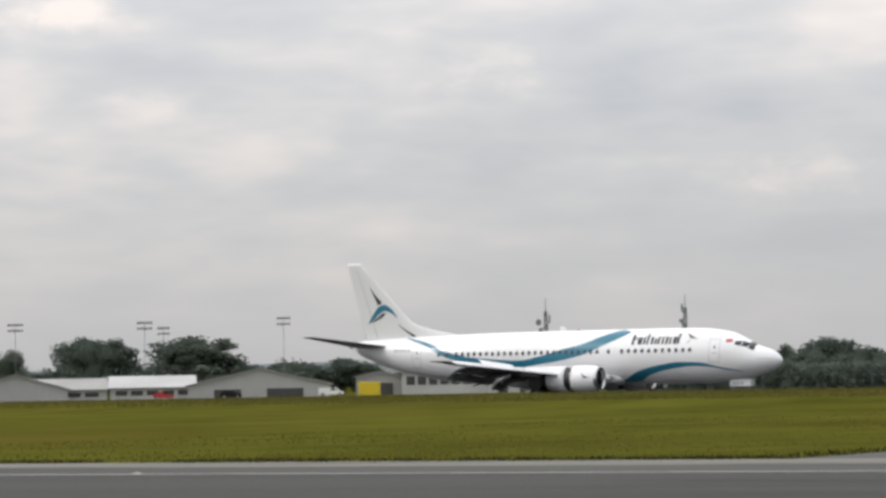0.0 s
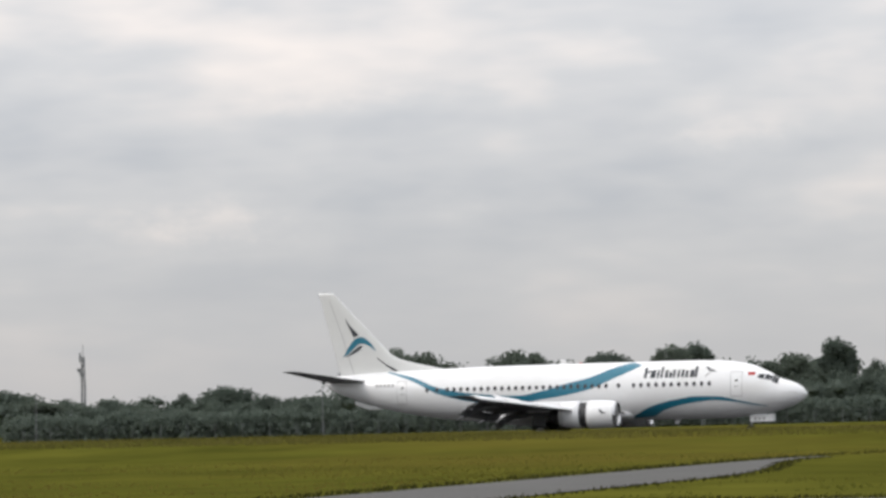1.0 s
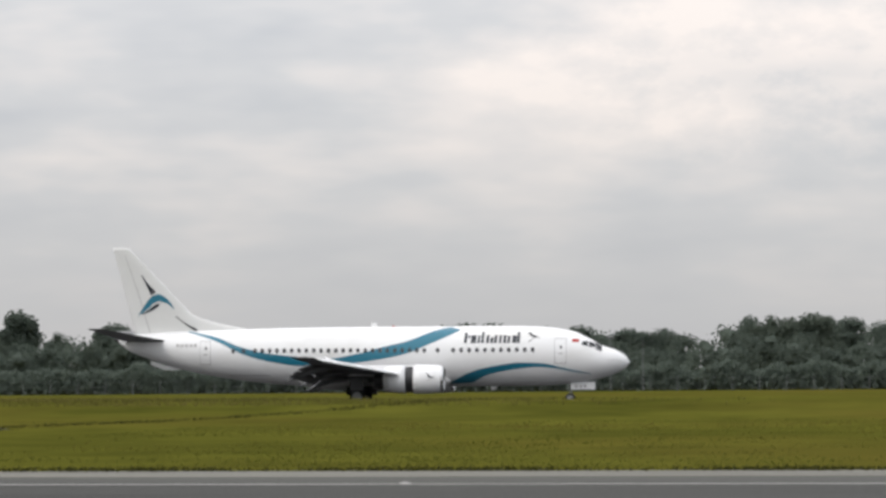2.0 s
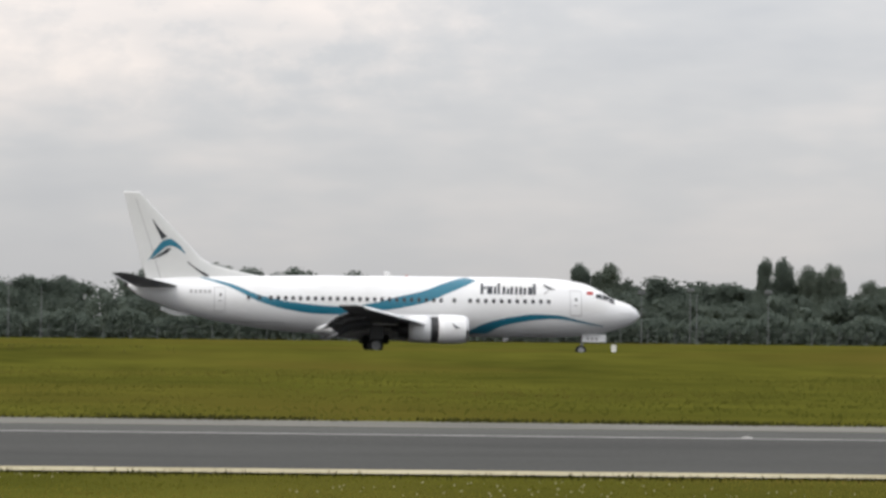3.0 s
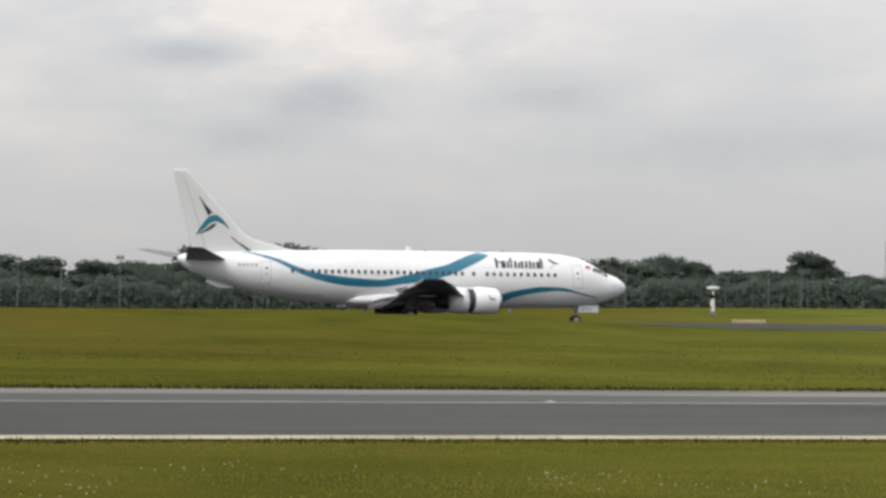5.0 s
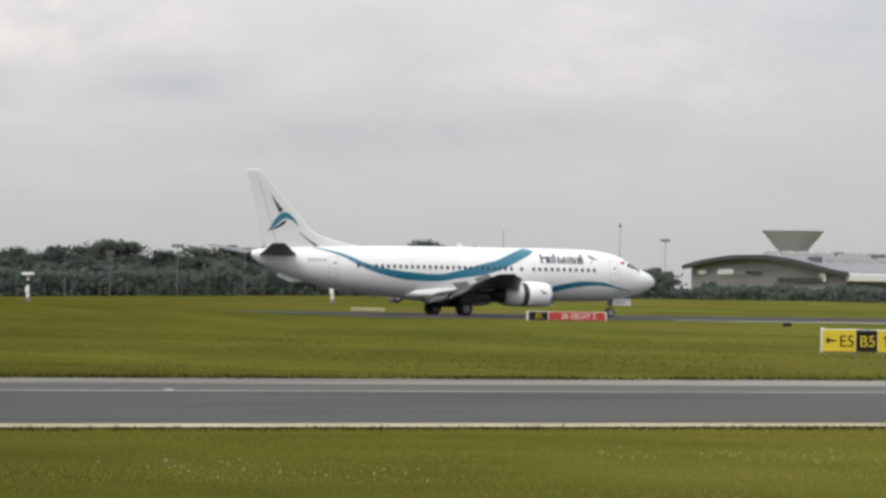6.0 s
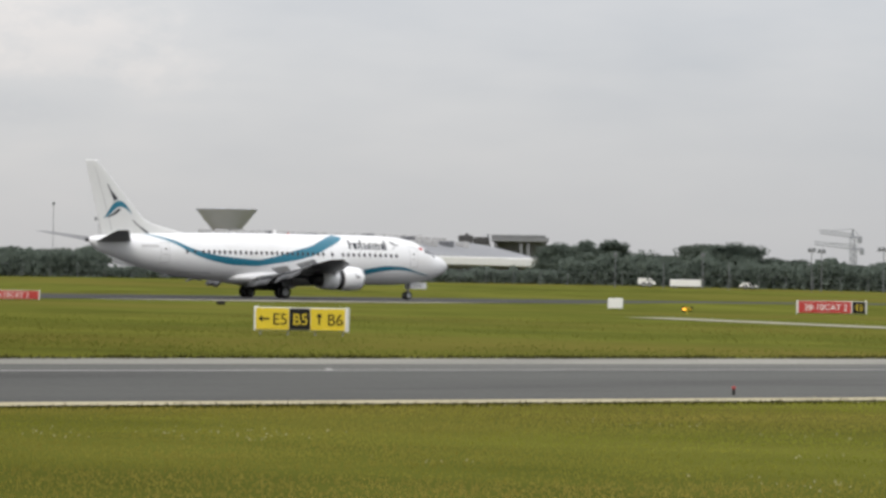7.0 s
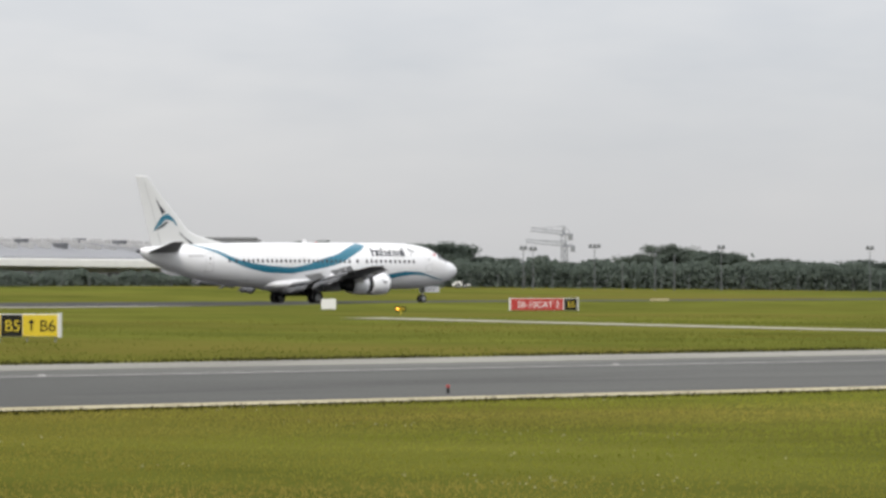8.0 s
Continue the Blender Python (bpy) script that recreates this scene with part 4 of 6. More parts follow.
def wood_mass():
    """The closed wood between the standing trees: many low crowns of leaf clumps, joined."""
    rng = random.Random(6)
    verts, faces = [], []

    def crown(az, wide, top, r, n):
        x, y, z = place_at(az, r)
        tall = r * math.tan(radians(top)) + EYE.z - z
        w = radians(wide) * r / 2
        lobes = [(rng.uniform(-0.75, 0.75) * w, rng.uniform(-0.5, 0.5) * w, tall * rng.uniform(0.12, 0.88), rng.uniform(0.2, 0.42)) for _ in range(16)]
        for lx, ly, lz, q in lobes[:6]:
            leafy_heart(verts, faces, Vector((x + lx, y + ly, z + lz)), w * q * 0.8, tall * q * 0.33, rng, z + 0.1)
        for k in range(n):
            lx, ly, lz, q = lobes[k % 16]
            d = Vector((rng.gauss(0, 1), rng.gauss(0, 1), rng.gauss(0, 1))).normalized() * rng.uniform(0.3, 1.45)
            p = Vector((x + lx + d.x * w * q * 1.3, y + ly + d.y * w * q * 1.3, z + max(0.2, min(tall, lz + d.z * tall * q * 0.55))))
            s = rng.uniform(0.13, 0.32)
            u = Vector((rng.gauss(0, 1), rng.gauss(0, 1), rng.gauss(0, 1))).normalized()
            v = u.orthogonal().normalized()
            c = u.cross(v)
            i = len(verts)
            verts.extend([p + u * s, p + v * s, p - u * s, p - v * s, p + c * s])
            faces.extend([(i, i + 1, i + 4), (i + 1, i + 2, i + 4), (i + 2, i + 3, i + 4), (i + 3, i, i + 4)])

    line = np.array(sorted(SKYLINE))

    def sky_top(az, part_of):
        return part_of * float(np.interp(az, line[:, 0], np.minimum(line[:, 1], 0.9)))

    az = -33.0
    while az < 50:
        if not (31.0 < az < 38.0) and not (-33.5 < az < -23.7):
            low = sky_top(az, 0.62)
            crown(az, rng.uniform(0.6, 0.95), low + rng.uniform(-0.10, 0.14), rng.uniform(515, 545), 640)
        az += 0.33
    az = -23.4
    while az < 50:
        if not (30.8 < az < 37.8):
            low = sky_top(az, 0.80)
            crown(az, rng.uniform(0.7, 1.1), low + rng.uniform(-0.06, 0.12), rng.uniform(625, 660), 640)
        az += 0.45
    az = -33.5
    while az < -23.6:
        crown(az, rng.uniform(0.5, 0.9), rng.uniform(0.20, 0.36), rng.uniform(790, 830), 420)
        az += 0.4
    az = 30.9
    while az < 38.4:
        crown(az, rng.uniform(0.3, 0.6), rng.uniform(0.22, 0.36) if az < 34.6 else rng.uniform(0.12, 0.30), rng.uniform(500, 512), 260)
        az += 0.36
    tagged(raw("far_wood", [tuple(v) for v in verts], faces, M_HAZY_LEAF2), "dense dark green, haze-tinted wood closing the airfield", "wood", kind="stuff")


def bush_belt():
    """Scrub at the foot of the wood: countless small clumps."""
    rng = random.Random(8)
    verts, faces = [], []
    for _ in range(120000):
        az = rng.uniform(-34, 50)
        if -34 < az < -23.5:
            continue
        r = rng.uniform(486, 500)
        x, y, z = place_at(az, r)
        top = (1.5 if 31 < az < 38 else 3.2) + 1.5 * noise.noise(Vector((az * 2.1, 0, 0))) + 0.8 * noise.noise(Vector((az * 9, 3, 0)))
        p = Vector((x, y, z + rng.uniform(0, 1) ** 1.2 * top))
        s = rng.uniform(0.2, 0.5)
        u = Vector((rng.gauss(0, 1), rng.gauss(0, 1), rng.gauss(0, 1))).normalized()
        v = u.orthogonal().normalized()
        w = u.cross(v)
        i = len(verts)
        verts += [p + u * s, p + v * s, p - u * s, p - v * s, p + w * s]
        faces += [(i, i + 1, i + 4), (i + 1, i + 2, i + 4), (i + 2, i + 3, i + 4), (i + 3, i, i + 4)]
    tagged(raw("undergrowth", [tuple(v) for v in verts], faces, M_HAZY_LEAF2), "dark, haze-tinted scrub along the airfield boundary", "undergrowth", kind="stuff")


build_woods()
wood_mass()
bush_belt()


# ---- paved links, taxiway lights, grass ----
def road_side(y, off):
    """Side of the service road, which runs out in the grass and bends off as a mere track."""
    return off + 17.0 * step(120, 215, y)


YS = [69, *range(70, 132, 3)]
strip("service_road", YS, lambda y: road_side(y, -26.0), lambda y: road_side(y, -20.8) - 4.4 * step(92, 130, y), M_ROAD, 0.02, "narrow pale grey service road across the grass", "road", wob=0.1, along_y=True)
strip("taxiway_link", [*range(90, 152, 4)], lambda y: 108.2 + (y - 101) * 0.27, lambda y: 111.4 + (y - 101) * 0.27, M_PALE, 0.02, "pale concrete strip leading to the runway", "road", along_y=True)
strip("runway_shoulder", [*range(132, 168, 4)], lambda x: 217.0 - 5 * step(132, 140, x) + 4 * step(145, 160, x), 221.9, M_PALE, 0.035, "pale concrete apron at the runway edge", "runway shoulder", wob=0.5)


def taxi_light():
    root = empty("taxiway_light", "small pale taxiway light set in the pavement", "light", "lights along the taxiway")
    part("base", tube((0, 0, 0), (0, 0, 0.015), 0.10, 0.09, 12), M_LINE_W, root)
    part("lens", tube((0, 0, 0.015), (0, 0, 0.03), 0.055, 0.035, 10), M_LINE_W, root)
    return root


lamp0 = taxi_light()
lamp0.matrix_basis = pose(-51.5, 60.5, 0.02)
for k in range(1, 9):
    copy_thing(lamp0, pose(-51.5 + 15.5 * k, 60.5, 0.02))


def edge_marker(x, y):
    root = empty("edge_marker", "small dark marker post with a red cap", "marker post", "marker posts by the taxiway", pose(x, y, gz(x, y) + 0.02))
    part("post", tube((0, 0, 0), (0, 0, 0.10), 0.025, 0.02, 8), M_BLKP, root)
    part("cap", tube((0, 0, 0.10), (0, 0, 0.14), 0.033, 0.025, 8), M_REDP, root, "faded red cap")


edge_marker(39.4, 45.8)


def blades(name, label, mat, count, region, tall, wide, seed, density=None, kind_label="grass"):
    rng = random.Random(seed)
    x0, x1, y0, y1 = region
    verts, faces = [], []
    while count:
        x, y = rng.uniform(x0, x1), rng.uniform(y0, y1)
        count -= 1
        if density and rng.random() > density(x, y):
            continue
        z = gz(x, y)
        h, w = tall * rng.uniform(0.4, 1.15), wide * rng.uniform(0.6, 1.3)
        a = rng.uniform(0, math.tau)
        dx, dy = math.cos(a) * w, math.sin(a) * w
        lx, ly = rng.gauss(0, 0.4) * h, rng.gauss(0, 0.4) * h
        i = len(verts)
        verts += [(x - dx, y - dy, z - 0.01), (x + dx, y + dy, z - 0.01), (x + dx * 0.6 + lx * 0.4, y + dy * 0.6 + ly * 0.4, z + h * 0.6), (x - dx * 0.6 + lx * 0.4, y - dy * 0.6 + ly * 0.4, z + h * 0.6), (x + lx, y + ly, z + h)]
        faces += [(i, i + 1, i + 2, i + 3), (i + 3, i + 2, i + 4)]
    return tagged(raw(name, verts, faces, mat), label, kind_label, kind="stuff")


blades("near_grass", "mown grass with pale seed heads", M_BLADE, 340000, (-8, 86, 17, 43.5), 0.030, 0.010, 21,
       lambda x, y: 0.75 + 0.5 * noise.noise(Vector((x * 0.25, y * 0.35, 7))) + 0.5 * noise.noise(Vector((x * 1.1, y * 1.4, 1))))
blades("field_grass", "uneven tufts of mown grass between taxiway and runway", M_FIELD, 240000, (-60, 150, 69.5, 150), 0.045, 0.036, 27,
       lambda x, y: (0.0 if y < far_edge(x) + 0.3 or -28 < x - 17 * step(120, 215, y) < -19.4 or (-1 < x - 107 - (y - 101) * 0.27 < 6.4 and y > 89) else
                     max(0.0, 0.42 + 0.9 * noise.noise(Vector((x * 0.09, y * 0.05, 2))) + 0.8 * noise.noise(Vector((x * 0.5, y * 0.22, 5))))) * min(1.0, 80 / y))
blades("verge_grass", "ragged darker grass along the taxiway edge", M_TUFT, 90000, (-62, 104, 68.6, 73.2), 0.085, 0.02, 22,
       lambda x, y: 0.5 + 1.0 * noise.noise(Vector((x * 0.3, 0, 0))) + 0.7 * noise.noise(Vector((x * 1.3, y * 0.6, 0))) if not (-26.0 < x < -20.8) and far_edge(x) - 0.4 < y < far_edge(x) + 1.9 else 0.0)
blades("road_verge", "ragged darker grass along the service road and its track", M_TUFT, 110000, (-30, -4, 70, 214), 0.09, 0.022, 24,
       lambda x, y: (0.75 + 0.5 * noise.noise(Vector((x * 0.3, y * 0.2, 0)))) * (1.0 if -1.5 < x - road_side(y, -26.0) < 0.15 else (0.8 if y < 128 and -0.1 < x - road_side(y, -20.8) + 4.4 * step(92, 130, y) < 0.7 else 0.0)))
blades("dry_grass", "tall dry brownish grass on the swell before the runway", M_DRY, 110000, (-125, 6, 176, 221), 0.17, 0.03, 26,
       lambda x, y: (0.7 + 0.6 * noise.noise(Vector((x * 0.04, y * 0.1, 3)))) * (1 - step(-45, 5, x)))
blades("near_verge", "short darker grass beside the taxiway line", M_TUFT, 30000, (-14, 62, 41.0, 43.7), 0.07, 0.009, 23, lambda x, y: 0.0 if not -0.9 < y - near_edge(x) + 1.25 < 0.1 else 0.5 + 0.7 * noise.noise(Vector((x * 0.5, y * 0.5, 2))))

def clover_heads():
    rng = random.Random(31)
    verts, faces = [], []
    for _ in range(6000):
        x, y = rng.uniform(-6, 62), rng.uniform(22, 43)
        if noise.noise(Vector((x * 0.3, y * 0.22, 4))) < 0.25:
            continue
        s, z = rng.uniform(0.006, 0.012), rng.uniform(0.05, 0.09)
        i = len(verts)
        verts += [(x - s, y, z), (x, y - s, z), (x + s, y, z), (x, y + s, z), (x, y, z + s), (x, y, z - s)]
        faces += [(i, i + 1, i + 4), (i + 1, i + 2, i + 4), (i + 2, i + 3, i + 4), (i + 3, i, i + 4), (i + 1, i, i + 5), (i + 2, i + 1, i + 5), (i + 3, i + 2, i + 5), (i, i + 3, i + 5)]
    tagged(raw("clover", verts, faces, M_FLOWER), "scattered whitish clover heads in the grass", "flowers", kind="stuff")


clover_heads()


# ---- signs and markers beside the runway ----
def lettering(text, size, mat, parent, x, z, y):
    """Characters as flat raised letters facing -y, their lower left at (x, z)."""
    cu = bpy.data.curves.new("letters", "FONT")
    cu.body, cu.size, cu.extrude = text, size, 0.004
    tmp = bpy.data.objects.new("letters", cu)
    scene.collection.objects.link(tmp)
    bpy.context.view_layer.update()
    me = bpy.data.meshes.new_from_object(tmp.evaluated_get(bpy.context.evaluated_depsgraph_get()))
    bpy.data.objects.remove(tmp)
    me.materials.clear()
    me.materials.append(mat)
    ob = new("lettering", me)
    ob.parent = parent
    ob.matrix_basis = pose(x, y, z, 90, 0, 0)
    return ob


def arrow(parent, x, z, size, up, mat, y):
    bm = bmesh.new()
    w = size * 0.09
    m = pose(x, y, z, 0, 0 if up else -90, 0)
    add_box(bm, -w, -0.006, -size / 2, w, 0.006, size / 2)
    for s in (-1, 1):
        add_box(bm, -w, -0.0055, -size * 0.36, w, 0.0055, 0, 0, pose(0, 0, size / 2, 0, s * 42, 0))
    bmesh.ops.transform(bm, matrix=m, verts=bm.verts)
    part("arrow", bm, mat, parent)


def sign(name, label, az, r, turn, wide, tall, lift, panels, depth=0.24):
    """A lit box sign: each panel (x0, x1, paint, text, text paint, size)."""
    x, y, z = place_at(az, r)
    root = empty(name, label, "airfield sign", "", pose(x, y, z, 0, 0, turn))
    part("housing", box(-wide / 2, 0.012, lift, wide / 2, depth, lift + tall, 0.012), M_WHTP, root, "white sign housing")
    for x0, x1, paint, text, ink, size in panels:
        p = part("panel", box(x0 + 0.01, -0.01, lift + 0.02, x1 - 0.01, 0.011, lift + tall - 0.02), paint, root)
        at = x0 + 0.09 * (x1 - x0)
        if text[:1] in "<^":
            arrow(p, at + size * 0.38, lift + tall / 2, size * 0.62, text[0] == "^", ink, -0.018)
            at += size * 0.85
            text = text[1:]
        if text:
            ob = lettering(text, size, ink, p, at, lift + tall / 2 - size * 0.36, -0.016)
            room = x1 - 0.05 * (x1 - x0) - at
            long = max(v.co.x for v in ob.data.vertices)
            ob.scale.x = min(1.0, room / long)
            ob.location.x += max(0.0, (room - long) / 2)
    for s in (-0.46, -0.15, 0.15, 0.46):
        part("leg", tube((s * wide, depth / 2, -0.1), (s * wide, depth / 2, lift + 0.02), 0.025, n=7), M_GALV, root)
    part("end_cap", box(wide / 2 - 0.002, -0.02, lift - 0.03, wide / 2 + 0.05, depth + 0.02, lift + tall + 0.03, 0.01), M_WHTP, root, "white end cap")
    part("end_cap", box(-wide / 2 - 0.05, -0.02, lift - 0.03, -wide / 2 + 0.002, depth + 0.02, lift + tall + 0.03, 0.01), M_WHTP, root, "white end cap")
    return root


sign("direction_sign", "yellow and black taxiway direction sign on short legs", 34.0, 121.0, -54, 3.12, 0.74, 0.16,
     [(-1.55, -0.39, M_YELP, "<E5", M_BLKP, 0.54), (-0.39, 0.35, M_BLKP, "B5", M_YELP, 0.52), (0.35, 1.55, M_YELP, "^B6", M_BLKP, 0.54)])
sign("runway_sign", "red and black runway holding sign, black panel first", 29.38, 240.0, -17, 5.15, 0.56, 0.03,
     [(-2.55, -1.25, M_BLKP, "E5", M_YELP, 0.46), (-1.2, 2.55, M_REDP, "28-10CAT 2", M_WHTP, 0.46)])
sign("runway_sign", "red and black runway holding sign, red panel first", 42.19, 232.0, -30, 4.3, 0.76, 0.05,
     [(-2.13, 1.22, M_REDP, "28-10CAT 2", M_WHTP, 0.54), (1.28, 2.13, M_BLKP, "E5", M_YELP, 0.50)])


def marker_board():
    x, y, z = place_at(38.86, 238)
    root = empty("marker_board", "plain white square equipment board on the grass", "board", "", pose(x, y, z, 0, 0, -38))
    part("board", box(-0.48, -0.05, 0.06, 0.48, 0.05, 0.72, 0.02), M_WHTP, root)
    for s in (-0.35, 0.35):
        part("leg", tube((s, 0, -0.05), (s, 0, 0.1), 0.03, n=6), M_GALV, root)


def guard_light(az, r):
    x, y, z = place_at(az, r)
    root = empty("guard_light", "black and yellow pair of amber guard lights", "light", "", pose(x, y, z, 0, 0, -az))
    part("stem", tube((0, 0, -0.05), (0, 0, 0.18), 0.03, n=7), M_YELP, root)
    part("housing", box(-0.30, 0.0, 0.16, 0.30, 0.16, 0.44, 0.03), M_BLKP, root, "black housing with yellow bars")
    part("yellow_bar", box(-0.05, -0.012, 0.17, 0.05, 0.0, 0.43), M_YELP, root)
    for s, mat in ((-0.17, M_LAMP), (0.17, M_YELP)):
        ob = part("lamp", tube((s, -0.05, 0.30), (s, 0.0, 0.30), 0.065, 0.08, 12), mat, root, "amber lamp")
        bm = bmesh.new()
        add_box(bm, s - 0.12, -0.14, 0.40, s + 0.12, 0.0, 0.42)
        part("visor", bm, M_BLKP, ob)


def light_housing(az, r):
    x, y, z = place_at(az, r)
    root = empty("light_housing", "low black light housing at the runway edge", "light", "", pose(x, y, z, 0, 0, -az))
    part("body", box(-0.27, -0.15, 0.02, 0.27, 0.15, 0.22, 0.04), M_BLKP, root)
    part("lens", tube((0.08, -0.17, 0.13), (0.08, -0.15, 0.13), 0.06, n=10), M_GLASS, root)


marker_board()
guard_light(39.97, 214)
light_housing(32.77, 222)


def yellow_bar(az, r, wide):
    x, y, z = place_at(az, r)
    root = empty("distance_bar", "low weathered cream-yellow marker bar lying on the grass", "marker", "low marker bars beyond the runway", pose(x, y, z, 0, 0, -az))
    part("bar", box(-wide / 2, -0.2, 0.0, wide / 2, 0.2, 0.34, 0.04), M_LINE_Y, root)


yellow_bar(26.3, 330, 3.0)
yellow_bar(43.97, 330, 1.7)


# ---- striped hut and masts beyond the runway ----
def hut():
    x, y, z = place_at(13.45, 330)
    root = empty("equipment_hut", "small hut in red and white vertical stripes with a flat roof", "hut", "", pose(x, y, z, 0, 0, -13))
    part("wall", box(-1.5, -1.2, 0, 1.5, 1.2, 1.85, 0.02), M_WHTP, root)
    for x0, x1 in ((-1.5, -1.37), (-0.62, -0.18), (0.82, 1.25)):
        part("stripe", box(x0, -1.215, 0.02, x1, -1.201, 1.82), M_REDP, root, "red stripe")
    part("stripe", box(1.501, -1.2, 0.02, 1.515, 0.2, 1.82), M_REDP, root, "red stripe")
    part("roof", box(-1.62, -1.32, 1.85, 1.62, 1.32, 2.0, 0.03), M_WHTP, root)
    x, y, z = place_at(13.99, 332)
    cab = empty("equipment_cabinet", "small red cabinet beside the striped hut", "cabinet", "", pose(x, y, z, 0, 0, -13))
    part("body", box(-0.46, -0.35, 0, 0.46, 0.35, 1.12, 0.02), M_RUST, cab)
    part("lid", box(-0.46, -0.39, 1.15, 0.46, 0.39, 1.28, 0.03), M_WHTP, cab, "white lid")
    x, y, z = place_at(7.78, 300)
    post = empty("marker_block", "small white marker block in the grass", "marker", "", pose(x, y, z))
    part("block", box(-0.19, -0.18, 0, 0.19, 0.18, 0.6, 0.04), M_WHTP, post)
    part("cap", box(-0.21, -0.2, 0.6, 0.21, 0.2, 0.66, 0.02), M_CONCRETE, post)


def sensor_mast(az):
    x, y, z = place_at(az, 410)
    root = empty("sensor_mast", "white instrument mast with a flat hooded top", "mast", "instrument masts beyond the runway", pose(x, y, z, 0, 0, -az))
    part("plinth", box(-0.3, -0.3, 0, 0.3, 0.3, 0.5, 0.04), M_CONCRETE, root)
    part("post", tube((0, 0, 0.5), (0, 0, 2.9), 0.2, 0.12, 10), M_WHTP, root)
    part("band", tube((0, 0, 1.9), (0, 0, 2.35), 0.19, 0.17, 10), M_BLKP, root, "dark band")
    part("cabinet", box(-0.30, -0.24, 1.0, 0.12, 0.24, 1.7, 0.03), M_WHTP, root)
    part("hood", loft([[(w * math.cos(i * math.tau / 14), w * math.sin(i * math.tau / 14), h) for i in range(14)] for w, h in ((0.3, 2.85), (0.72, 2.98), (0.74, 3.14), (0.5, 3.24))]), M_WHTP, root, "wide white hood")


hut()
sensor_mast(21.07)
sensor_mast(25.75)


def lamp_mast(tall, heads, label):
    """A slim steel mast that carries a crossbar of floodlights."""
    root = empty("light_mast", label, "light mast")
    part("pole", tube((0, 0, -0.1), (0, 0, tall), 0.062, 0.045, 8), M_FAR, root)
    if heads:
        part("crossbar", box(-0.28 * heads, -0.06, tall - 0.08, 0.28 * heads, 0.06, tall + 0.04), M_FAR, root)
        for i in range(heads):
            x = (i - (heads - 1) / 2) * 0.52
            if heads > 4:
                part("floodlight", box(x - 0.2, -0.22, tall - 1.2, x + 0.2, 0.12, tall - 0.75, 0.04), M_FAR, root)
            part("floodlight", box(x - 0.2, -0.22, tall + 0.04, x + 0.2, 0.12, tall + 0.42, 0.04), M_FAR, root)
    return root


def masts():
    # bearing, top (degrees), distance, floodlights
    field = [(-32.59, .92, 745, 6), (-30.61, .925, 740, 6), (-30.32, .84, 760, 5), (-28.47, .96, 720, 5), (-26.6, .87, 735, 5)]
    wood = [(-23.0, .5, 485, 0), (-18.6, .5, 485, 0), (-13.5, .62, 480, 2), (-12.75, .5, 480, 0), (-2.0, .6, 480, 0), (-1.55, .62, 480, 2), (-1.05, .6, 480, 0),
            (3.31, .62, 478, 2), (3.70, .63, 478, 2), (4.14, .63, 478, 0), (8.2, .62, 478, 2), (8.95, .66, 478, 2), (9.05, .62, 478, 0), (10.15, .64, 478, 2)]
    wood2 = [(13.63, .6, 476, 2), (15.04, .6, 476, 2), (15.7, .58, 476, 0), (16.6, .64, 476, 2), (18.67, .55, 476, 0), (18.87, .58, 476, 0), (21.63, .58, 474, 0), (22.32, .6, 474, 2),
             (23.36, .73, 474, 3), (24.4, .6, 474, 0), (26.6, .62, 474, 0), (27.1, .58, 474, 0)]
    east = [(28.38, 1.06, 620, 0), (30.18, 1.15, 620, 1), (30.88, .93, 620, 3), (38.85, .5, 470, 1), (40.2, .52, 470, 1), (41.87, .62, 470, 2), (42.02, .6, 470, 2), (42.97, .64, 470, 3), (43.9, .5, 470, 1),
            (44.2, .55, 470, 0), (44.92, .62, 470, 2), (47.2, .6, 470, 2), (39.6, .42, 470, 0), (40.6, .44, 470, 0), (43.4, .4, 470, 0)]
    made = {}
    for row in (field, wood, wood2, east):
        for az, top, r, heads in row:
            x, y, z = place_at(az, r)
            tall = round(r * math.tan(radians(top)) + EYE.z - z, 1)
            if (tall, heads) not in made:
                made[tall, heads] = lamp_mast(tall, heads, "slim grey steel mast with a bar of floodlights" if heads else "slim grey steel lamp pole before the trees")
                tagged(made[tall, heads], group="masts round the airfield").matrix_basis = pose(x, y, z, 0, 0, -az)
            else:
                copy_thing(made[tall, heads], pose(x, y, z, 0, 0, -az))


masts()


